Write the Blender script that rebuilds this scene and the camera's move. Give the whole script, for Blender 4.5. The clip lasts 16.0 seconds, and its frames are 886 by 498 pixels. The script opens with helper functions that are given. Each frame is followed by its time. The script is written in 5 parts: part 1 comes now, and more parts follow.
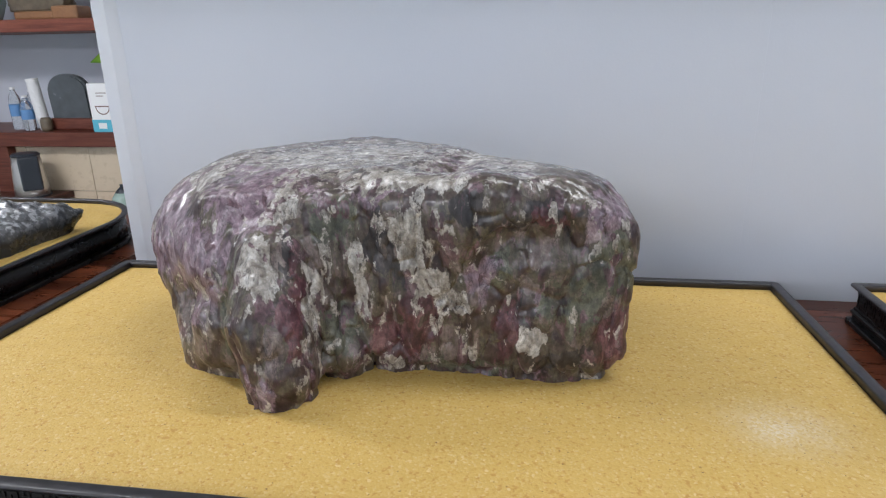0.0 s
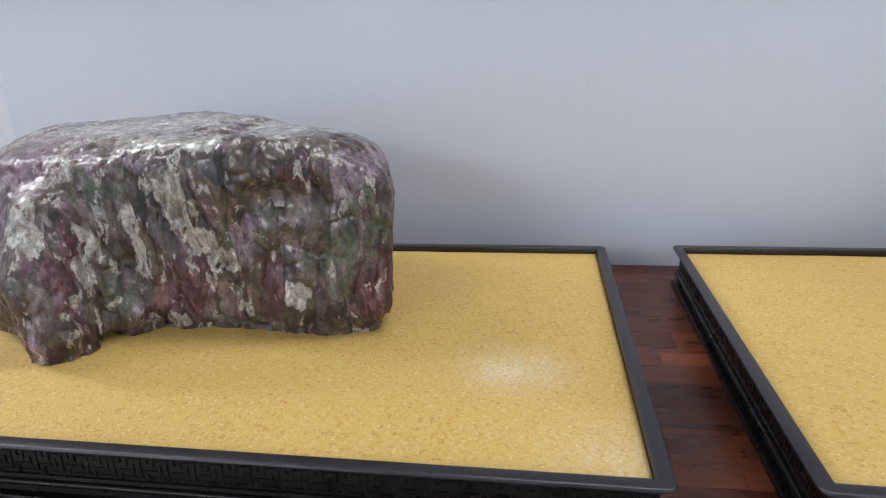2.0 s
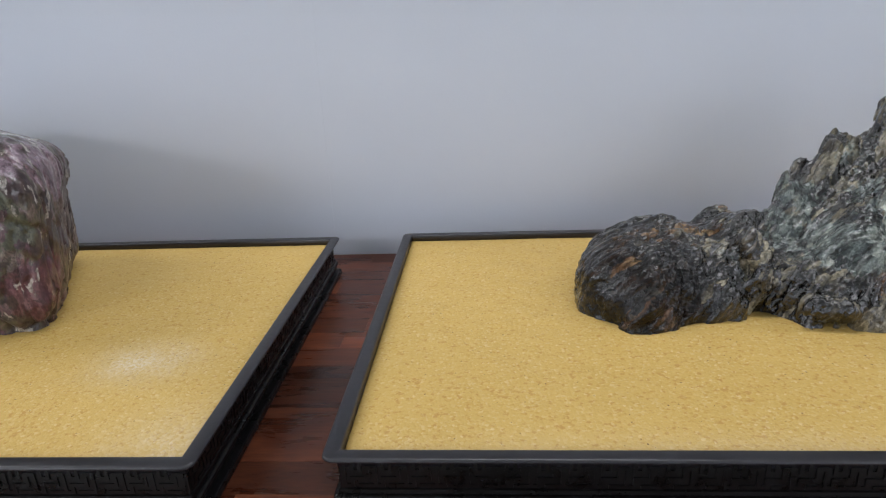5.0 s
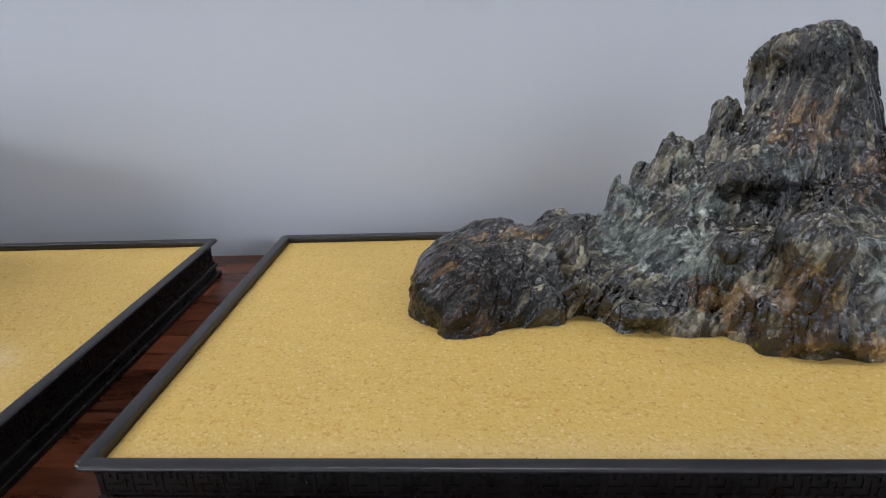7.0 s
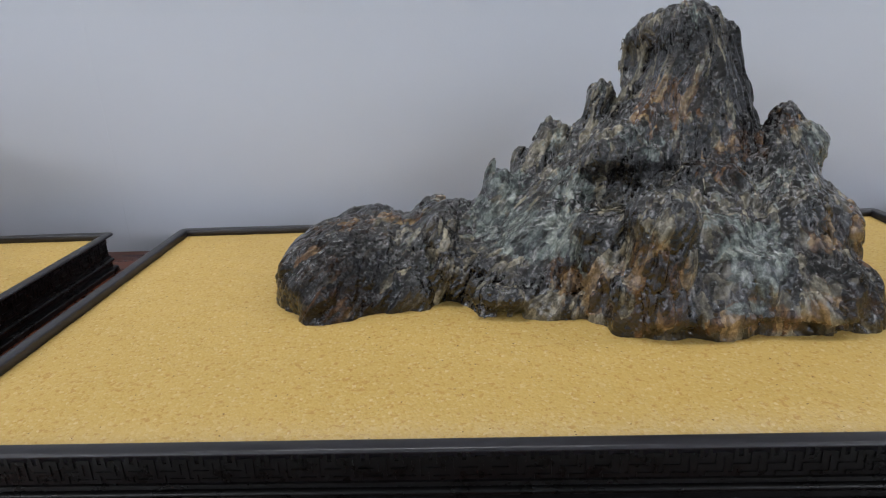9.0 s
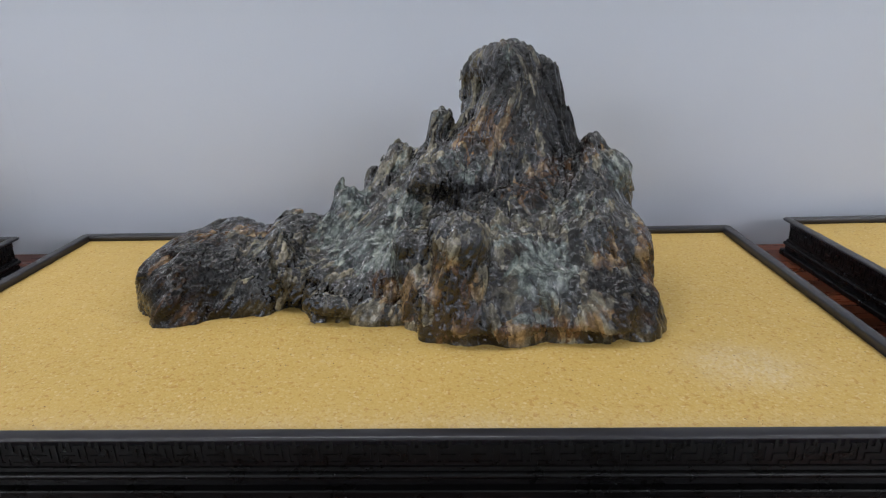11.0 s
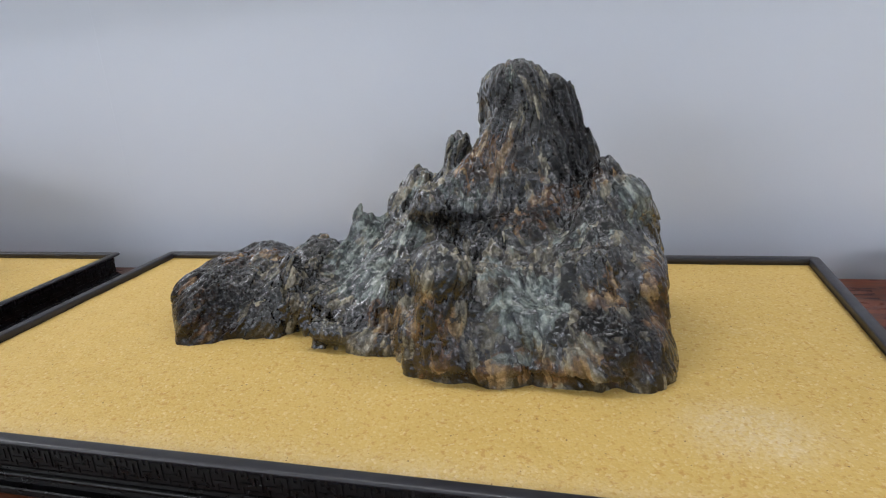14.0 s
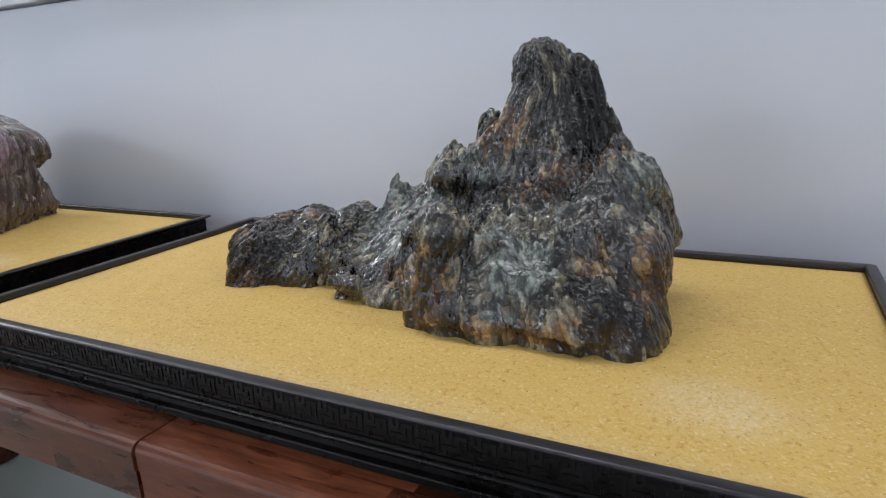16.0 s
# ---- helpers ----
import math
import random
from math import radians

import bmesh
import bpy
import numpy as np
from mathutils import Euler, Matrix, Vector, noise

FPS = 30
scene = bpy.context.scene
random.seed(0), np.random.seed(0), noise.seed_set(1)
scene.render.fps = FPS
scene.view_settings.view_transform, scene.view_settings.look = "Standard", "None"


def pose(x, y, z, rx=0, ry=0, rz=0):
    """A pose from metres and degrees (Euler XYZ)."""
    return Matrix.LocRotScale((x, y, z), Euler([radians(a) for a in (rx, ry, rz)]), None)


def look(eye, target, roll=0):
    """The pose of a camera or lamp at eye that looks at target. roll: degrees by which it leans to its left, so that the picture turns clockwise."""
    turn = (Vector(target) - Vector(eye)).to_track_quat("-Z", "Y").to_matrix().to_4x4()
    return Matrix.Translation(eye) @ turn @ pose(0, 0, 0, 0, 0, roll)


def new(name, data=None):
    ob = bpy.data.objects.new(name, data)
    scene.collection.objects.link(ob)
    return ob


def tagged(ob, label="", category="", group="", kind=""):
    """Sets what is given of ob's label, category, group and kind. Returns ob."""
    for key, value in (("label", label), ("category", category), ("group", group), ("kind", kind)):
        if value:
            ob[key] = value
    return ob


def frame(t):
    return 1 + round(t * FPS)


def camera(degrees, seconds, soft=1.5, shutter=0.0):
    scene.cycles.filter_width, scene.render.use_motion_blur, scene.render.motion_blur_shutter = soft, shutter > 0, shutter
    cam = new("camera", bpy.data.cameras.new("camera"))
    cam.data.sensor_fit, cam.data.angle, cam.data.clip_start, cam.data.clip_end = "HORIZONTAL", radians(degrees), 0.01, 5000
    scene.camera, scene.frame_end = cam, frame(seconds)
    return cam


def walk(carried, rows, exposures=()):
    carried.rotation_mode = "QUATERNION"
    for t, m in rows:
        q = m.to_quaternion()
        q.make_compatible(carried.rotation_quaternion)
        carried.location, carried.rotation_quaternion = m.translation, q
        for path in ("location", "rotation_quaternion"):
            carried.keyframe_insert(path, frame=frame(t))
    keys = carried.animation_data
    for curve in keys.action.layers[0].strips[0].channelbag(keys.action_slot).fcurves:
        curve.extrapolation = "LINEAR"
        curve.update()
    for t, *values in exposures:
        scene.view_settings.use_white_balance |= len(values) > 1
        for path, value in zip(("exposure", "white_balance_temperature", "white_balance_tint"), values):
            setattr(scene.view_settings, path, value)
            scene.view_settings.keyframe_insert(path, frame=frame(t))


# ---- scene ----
cam = camera(70.5, 16.0, soft=1.2)
PATH = [
    (0, (-0.433, -0.369, 1.127), (-0.73, 1.508, 0.504), -1.0),
    (0.5, (-0.354, -0.384, 1.118), (-0.666, 1.49, 0.492), -1.3),
    (1, (-0.303, -0.384, 1.112), (-0.628, 1.486, 0.482), -1.3),
    (1.5, (-0.245, -0.38, 1.102), (-0.566, 1.488, 0.466), -1.5),
    (2, (-0.186, -0.375, 1.094), (-0.498, 1.496, 0.459), -2.1),
    (2.5, (-0.113, -0.377, 1.098), (-0.399, 1.497, 0.46), -2.7),
    (3, (-0.027, -0.396, 1.096), (-0.234, 1.485, 0.447), -2.6),
    (3.5, (0.014, -0.406, 1.095), (-0.131, 1.478, 0.441), -2.6),
    (4, (0.054, -0.401, 1.09), (-0.081, 1.483, 0.434), -2.5),
    (4.2, (0.067, -0.395, 1.088), (-0.068, 1.491, 0.436), -2.5),
    (6.3, (0.253, -0.349, 1.097), (0.099, 1.521, 0.403), -2.4),
    (6.5, (0.276, -0.356, 1.092), (0.107, 1.518, 0.415), -2.6),
    (7, (0.304, -0.357, 1.093), (0.173, 1.519, 0.412), -2.5),
    (7.5, (0.345, -0.354, 1.101), (0.213, 1.518, 0.408), -3.0),
    (8, (0.372, -0.354, 1.086), (0.277, 1.526, 0.409), -2.5),
    (8.5, (0.393, -0.35, 1.068), (0.308, 1.531, 0.393), -2.4),
    (9, (0.423, -0.346, 1.06), (0.342, 1.541, 0.403), -2.4),
    (9.5, (0.462, -0.352, 1.065), (0.4, 1.535, 0.405), -1.9),
    (10, (0.514, -0.369, 1.075), (0.437, 1.517, 0.414), -1.4),
    (12.3, (0.629, -0.411, 1.093), (0.652, 1.485, 0.457), -1.3),
    (12.5, (0.632, -0.41, 1.089), (0.668, 1.488, 0.458), -1.3),
    (13, (0.68, -0.388, 1.087), (0.696, 1.512, 0.462), -1.6),
    (13.5, (0.726, -0.364, 1.089), (0.538, 1.53, 0.474), -3.2),
    (14, (0.746, -0.348, 1.09), (0.211, 1.485, 0.496), -4.6),
    (14.5, (0.792, -0.344, 1.096), (0.01, 1.405, 0.523), -4.2),
    (15, (0.862, -0.343, 1.098), (0.006, 1.372, 0.529), -2.8),
    (15.5, (0.883, -0.348, 1.068), (0.006, 1.359, 0.507), -2.2),
    (16, (0.863, -0.357, 1.046), (-0.019, 1.356, 0.51), -2.7),
]
walk(cam, [(t, look(eye, target, roll)) for t, eye, target, roll in PATH], [(0.0, 0.05), (1.0, 0.10), (2.0, 0.08), (3.5, 0.03), (6.5, -0.11), (9.5, -0.16), (12.5, -0.07), (13.5, 0.04), (15.0, 0.02), (16.0, -0.02)])

# ---- light: a closed room under flat ceiling panels ----
world = bpy.data.worlds.new("world")
scene.world = world
world.use_nodes = True
world.node_tree.nodes["Background"].inputs[0].default_value = (0.75, 0.85, 1.0, 1)
world.node_tree.nodes["Background"].inputs[1].default_value = 0.15
CEIL = 2.60
LAMP_COLOUR = (0.93, 0.94, 1.0)
# x, y, size along x, size along y, watts
# the last panel is unseen, added to brighten the far shelves and left table
PANELS = [(-3.2, -4.2, 3.0, 1.4, 178), (4.0, -3.9, 3.0, 1.4, 132),
          (-1.9, 0.32, 1.2, 0.3, 12.5), (0.2, 0.32, 1.2, 0.3, 12.5), (2.3, 0.32, 1.2, 0.3, 12.5), (-3.5, 0.8, 1.2, 0.5, 66)]


# ---- materials ----
def material(name):
    m = bpy.data.materials.new(name)
    m.use_nodes = True
    nt = m.node_tree
    return m, nt, nt.nodes["Principled BSDF"]


def node(nt, kind, inputs=None, **props):
    n = nt.nodes.new(kind)
    if "operation" in props:
        n.operation = props["operation"]
    if "attribute_name" in props:
        n.attribute_name = props["attribute_name"]
    for k, v in (inputs or {}).items():
        if isinstance(v, bpy.types.NodeSocket):
            nt.links.new(v, n.inputs[k])
        else:
            n.inputs[k].default_value = v
    return n


def ramp(nt, fac, stops, interpolation="LINEAR"):
    n = nt.nodes.new("ShaderNodeValToRGB")
    n.color_ramp.interpolation = interpolation
    el = n.color_ramp.elements
    while len(el) < len(stops):
        el.new(0.5)
    for e, (p, c) in zip(el, stops):
        e.position = p
        e.color = (*c, 1) if len(c) == 3 else c
    nt.links.new(fac, n.inputs[0])
    return n.outputs[0]


def grey(v):
    return (v, v, v)


def mixc(nt, fac, a, b, blend="MIX"):
    n = nt.nodes.new("ShaderNodeMix")
    n.data_type, n.blend_type = "RGBA", blend
    for i, v in ((0, fac), (6, a), (7, b)):
        if isinstance(v, bpy.types.NodeSocket):
            nt.links.new(v, n.inputs[i])
        else:
            n.inputs[i].default_value = v if i == 0 else (*v, 1)
    return n.outputs[2]


def math_(nt, op, a, b=0.0, clamp=False):
    n = nt.nodes.new("ShaderNodeMath")
    n.operation, n.use_clamp = op, clamp
    for i, v in enumerate((a, b)):
        if isinstance(v, bpy.types.NodeSocket):
            nt.links.new(v, n.inputs[i])
        else:
            n.inputs[i].default_value = v
    return n.outputs[0]


def coords(nt, scale=(1, 1, 1), which="Object", turn=(0, 0, 0)):
    tc = nt.nodes.new("ShaderNodeTexCoord")
    mp = node(nt, "ShaderNodeMapping", {"Scale": scale, "Rotation": turn})
    nt.links.new(tc.outputs[which], mp.inputs[0])
    return mp.outputs[0]


def noise_tex(nt, vec, scale, detail=6.0, rough=0.55, distort=0.0):
    return node(nt, "ShaderNodeTexNoise", {"Vector": vec, "Scale": scale, "Detail": detail, "Roughness": rough, "Distortion": distort}).outputs[0]


def bump(nt, bsdf, height, strength, distance, before=None):
    n = node(nt, "ShaderNodeBump", {"Height": height, "Strength": strength, "Distance": distance})
    if before is not None:
        nt.links.new(before, n.inputs["Normal"])
    nt.links.new(n.outputs[0], bsdf.inputs["Normal"])
    return n.outputs[0]


def wire(nt, socket, bsdf, name):
    nt.links.new(socket, bsdf.inputs[name])


def simple(name, colour, rough=0.5, metal=0.0, vary=0.06, scale=40, bump_mm=0.0, spec=0.5):
    """A plain surface with a faint mottling at two scales."""
    m, nt, b = material(name)
    v = coords(nt)
    n1, n2 = noise_tex(nt, v, scale), noise_tex(nt, v, scale * 0.13, 3)
    k = math_(nt, "ADD", math_(nt, "MULTIPLY", n1, 0.5), math_(nt, "MULTIPLY", n2, 0.5))
    lo, hi = tuple(c * (1 - vary) for c in colour), tuple(min(1, c * (1 + vary)) for c in colour)
    wire(nt, ramp(nt, k, [(0.3, lo), (0.7, hi)]), b, "Base Color")
    wire(nt, ramp(nt, n1, [(0.3, grey(max(0, rough - 0.06))), (0.7, grey(min(1, rough + 0.06)))]), b, "Roughness")
    b.inputs["Metallic"].default_value = metal
    b.inputs["Specular IOR Level"].default_value = spec
    if bump_mm:
        bump(nt, b, n1, 0.6, bump_mm / 1000)
    return m


def make_wall_paint():
    m, nt, b = material("wall_paint")
    v = coords(nt)
    big, fine = noise_tex(nt, v, 1.7, 4), noise_tex(nt, v, 240, 3)
    wire(nt, ramp(nt, big, [(0.3, (0.590, 0.626, 0.695)), (0.7, (0.615, 0.646, 0.712))]), b, "Base Color")
    b.inputs["Roughness"].default_value = 0.42
    bump(nt, b, fine, 0.25, 0.0006)
    return m


def make_sand():
    """Coarse yellow grit: grains of two sizes, dark specks, and patches mixed towards off-white."""
    m, nt, b = material("yellow_sand")
    v = coords(nt)
    cell = node(nt, "ShaderNodeTexVoronoi", {"Vector": v, "Scale": 420.0, "Randomness": 1.0})
    small = node(nt, "ShaderNodeTexVoronoi", {"Vector": v, "Scale": 800.0, "Randomness": 1.0})
    sep = node(nt, "ShaderNodeSeparateColor", {"Color": cell.outputs["Color"]})
    base = ramp(nt, sep.outputs[0], [(0.0, (0.515, 0.315, 0.068)), (0.12, (0.560, 0.368, 0.098)), (0.8, (0.588, 0.400, 0.120)), (0.96, (0.615, 0.440, 0.165)), (1.0, (0.67, 0.51, 0.245))])
    blotch = noise_tex(nt, v, 13, 5, 0.6)
    warm = ramp(nt, blotch, [(0.32, grey(0)), (0.68, grey(1))])
    base = mixc(nt, math_(nt, "MULTIPLY", warm, 0.35), base, (0.63, 0.425, 0.128))
    amber = ramp(nt, noise_tex(nt, v, 200, 3), [(0.585, grey(0)), (0.66, grey(0.8))])
    base = mixc(nt, amber, base, (0.47, 0.255, 0.055))
    light = ramp(nt, noise_tex(nt, v, 260, 3), [(0.60, grey(0)), (0.70, grey(0.4))])
    base = mixc(nt, light, base, (0.70, 0.56, 0.30))
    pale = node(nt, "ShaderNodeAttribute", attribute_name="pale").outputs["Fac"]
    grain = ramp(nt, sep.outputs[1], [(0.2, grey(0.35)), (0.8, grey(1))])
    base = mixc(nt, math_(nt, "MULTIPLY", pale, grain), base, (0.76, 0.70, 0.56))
    rough = node(nt, "ShaderNodeTexNoise", {"Vector": v, "Scale": 700.0, "Detail": 2.0})
    jag = node(nt, "ShaderNodeVectorMath", {0: rough.outputs["Color"], 1: (0.003, 0.003, 0.003)}, operation="MULTIPLY")
    speck = node(nt, "ShaderNodeTexVoronoi", {"Vector": node(nt, "ShaderNodeVectorMath", {0: v, 1: jag.outputs[0]}, operation="ADD").outputs[0], "Scale": 470.0, "Randomness": 1.0})
    ssep = node(nt, "ShaderNodeSeparateColor", {"Color": speck.outputs["Color"]})
    is_dark = math_(nt, "MULTIPLY", math_(nt, "GREATER_THAN", ssep.outputs[0], 0.990), math_(nt, "LESS_THAN", speck.outputs["Distance"], 0.34))
    base = mixc(nt, is_dark, base, (0.20, 0.115, 0.040))
    wire(nt, base, b, "Base Color")
    b.inputs["Roughness"].default_value = 0.62
    b.inputs["Specular IOR Level"].default_value = 0.35
    n1 = bump(nt, b, cell.outputs["Distance"], 0.25, -0.0010)
    n2 = bump(nt, b, small.outputs["Distance"], 0.18, -0.0007, n1)
    bump(nt, b, noise_tex(nt, v, 70, 3), 0.12, 0.0015, n2)
    return m


def make_lacquer():
    m, nt, b = material("black_lacquer")
    v = coords(nt)
    n1 = noise_tex(nt, v, 60, 5)
    n2 = noise_tex(nt, v, 700, 2)
    wire(nt, ramp(nt, n1, [(0.3, (0.003, 0.0028, 0.003)), (0.75, (0.006, 0.0055, 0.006))]), b, "Base Color")
    wire(nt, ramp(nt, n1, [(0.3, grey(0.24)), (0.7, grey(0.36))]), b, "Roughness")
    b.inputs["Specular IOR Level"].default_value = 0.25
    bump(nt, b, n2, 0.25, 0.0004)
    return m


def make_wood(name, dark, mid, light, rough=0.32):
    """Oiled hardwood; every stave has its own tone and grain."""
    m, nt, b = material(name)
    info = nt.nodes.new("ShaderNodeObjectInfo")
    tc = nt.nodes.new("ShaderNodeTexCoord")
    shift = node(nt, "ShaderNodeVectorMath", {0: tc.outputs["Object"]}, operation="ADD")
    comb = node(nt, "ShaderNodeCombineXYZ", {"X": math_(nt, "MULTIPLY", info.outputs["Random"], 37.0), "Y": math_(nt, "MULTIPLY", info.outputs["Random"], 11.0), "Z": math_(nt, "MULTIPLY", info.outputs["Random"], 5.0)})
    nt.links.new(comb.outputs[0], shift.inputs[1])
    mp = node(nt, "ShaderNodeMapping", {"Vector": shift.outputs[0], "Scale": (3.0, 60, 60)})
    mp2 = node(nt, "ShaderNodeMapping", {"Vector": shift.outputs[0], "Scale": (9.0, 420, 420)})
    g1, g2 = noise_tex(nt, mp.outputs[0], 1.0, 6, 0.6, 0.8), noise_tex(nt, mp2.outputs[0], 1.0, 4)
    k = math_(nt, "ADD", math_(nt, "MULTIPLY", g1, 0.65), math_(nt, "MULTIPLY", g2, 0.35))
    grain = ramp(nt, k, [(0.3, dark), (0.5, mid), (0.7, light)])
    tone = ramp(nt, info.outputs["Random"], [(0.0, grey(0.34)), (0.3, grey(0.7)), (0.6, grey(1.05)), (1.0, grey(1.75))])
    wire(nt, mixc(nt, 1.0, grain, tone, "MULTIPLY"), b, "Base Color")
    wire(nt, ramp(nt, g1, [(0.3, grey(rough - 0.06)), (0.7, grey(rough + 0.12))]), b, "Roughness")
    b.inputs["Specular IOR Level"].default_value = 0.34
    bump(nt, b, g2, 0.2, 0.0004)
    return m


def make_mauve_rock():
    """Polished breccia: mauve, cream, olive and maroon patches drawn out downwards."""
    m, nt, b = material("mauve_breccia")
    tall = coords(nt, (1, 1, 0.5))
    even = coords(nt)
    warp = node(nt, "ShaderNodeTexNoise", {"Vector": tall, "Scale": 34.0, "Detail": 5.0, "Roughness": 0.6})
    off = node(nt, "ShaderNodeVectorMath", {0: warp.outputs["Color"], 1: (0.030, 0.030, 0.030)}, operation="MULTIPLY")
    wv = node(nt, "ShaderNodeVectorMath", {0: tall, 1: off.outputs[0]}, operation="ADD").outputs[0]
    attr = lambda n: node(nt, "ShaderNodeAttribute", attribute_name=n).outputs["Fac"]
    clast = attr("clast")
    fine = noise_tex(nt, even, 210, 6, 0.7)
    mid = noise_tex(nt, wv, 85, 6, 0.60)
    edge = noise_tex(nt, wv, 60, 6, 0.60)
    # umber and olive ground, a tone for each fragment
    k = math_(nt, "ADD", math_(nt, "MULTIPLY", clast, 0.30), math_(nt, "MULTIPLY", mid, 0.70))
    col = ramp(nt, k, [(0.25, (0.018, 0.011, 0.013)), (0.38, (0.050, 0.029, 0.030)), (0.48, (0.074, 0.054, 0.044)), (0.54, (0.094, 0.084, 0.056)), (0.62, (0.140, 0.102, 0.098)), (0.74, (0.24, 0.205, 0.18))])

    def patch(zone, under, tones, lo=0.67, soft=0.035):
        """Rock of one kind where its zone is strong; noise frays the border and strews crumbs round it."""
        w = ramp(nt, math_(nt, "ADD", edge, math_(nt, "MULTIPLY", zone, 0.42)), [(lo, grey(0)), (lo + soft, grey(1))])
        return mixc(nt, w, under, ramp(nt, mid, tones)), w

    col, _ = patch(attr("green"), col, [(0.32, (0.040, 0.042, 0.030)), (0.5, (0.092, 0.094, 0.068)), (0.68, (0.160, 0.158, 0.118))])
    col, _ = patch(attr("dark"), col, [(0.34, (0.012, 0.010, 0.012)), (0.5, (0.036, 0.030, 0.032)), (0.68, (0.085, 0.072, 0.070))])
    col, _ = patch(attr("maroon"), col, [(0.34, (0.038, 0.013, 0.018)), (0.5, (0.092, 0.034, 0.044)), (0.64, (0.180, 0.098, 0.105))], 0.66)
    col, _ = patch(attr("mauve"), col, [(0.32, (0.110, 0.066, 0.088)), (0.5, (0.215, 0.150, 0.182)), (0.68, (0.37, 0.31, 0.34))], 0.62, 0.07)
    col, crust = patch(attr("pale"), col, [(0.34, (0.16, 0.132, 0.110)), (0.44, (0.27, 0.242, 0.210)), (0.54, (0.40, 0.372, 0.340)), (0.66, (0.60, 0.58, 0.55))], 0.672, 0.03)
    # loose cream crumbs, wine-red flecks and dark seams all over
    fleck = ramp(nt, noise_tex(nt, wv, 62, 4, 0.52), [(0.585, grey(0)), (0.605, grey(0.9))])
    col = mixc(nt, fleck, col, ramp(nt, mid, [(0.36, (0.040, 0.018, 0.024)), (0.52, (0.115, 0.060, 0.074)), (0.66, (0.230, 0.155, 0.175))]))
    crumb = ramp(nt, noise_tex(nt, wv, 74, 4, 0.54), [(0.612, grey(0)), (0.630, grey(0.9))])
    col = mixc(nt, crumb, col, ramp(nt, fine, [(0.35, (0.20, 0.17, 0.145)), (0.65, (0.44, 0.41, 0.37))]))
    vein = math_(nt, "ABSOLUTE", math_(nt, "SUBTRACT", noise_tex(nt, wv, 30, 6, 0.62), 0.5))
    col = mixc(nt, ramp(nt, vein, [(0.0, grey(0.75)), (0.010, grey(0.0))]), col, (0.028, 0.022, 0.022))
    col = mixc(nt, 0.5, col, ramp(nt, noise_tex(nt, wv, 150, 5, 0.6), [(0.36, grey(0.35)), (0.5, grey(1.0)), (0.64, grey(1.6))]), "MULTIPLY")
    col = mixc(nt, 0.7, col, ramp(nt, fine, [(0.36, grey(0.55)), (0.5, grey(0.95)), (0.64, grey(1.30))]), "MULTIPLY")
    wire(nt, col, b, "Base Color")
    wire(nt, ramp(nt, fine, [(0.35, grey(0.32)), (0.7, grey(0.50))]), b, "Roughness")
    b.inputs["Specular IOR Level"].default_value = 0.42
    wire(nt, math_(nt, "ADD", ramp(nt, noise_tex(nt, even, 22, 4, 0.6), [(0.40, grey(0.08)), (0.60, grey(0.60))]), attr("worn"), True), b, "Coat Weight")
    b.inputs["Coat Roughness"].default_value = 0.13
    n0 = bump(nt, b, crust, 0.45, 0.0016)
    n1 = bump(nt, b, mid, 0.18, 0.003, n0)
    nt.links.new(n1, b.inputs["Coat Normal"])
    bump(nt, b, fine, 0.15, 0.001, n1)
    return m


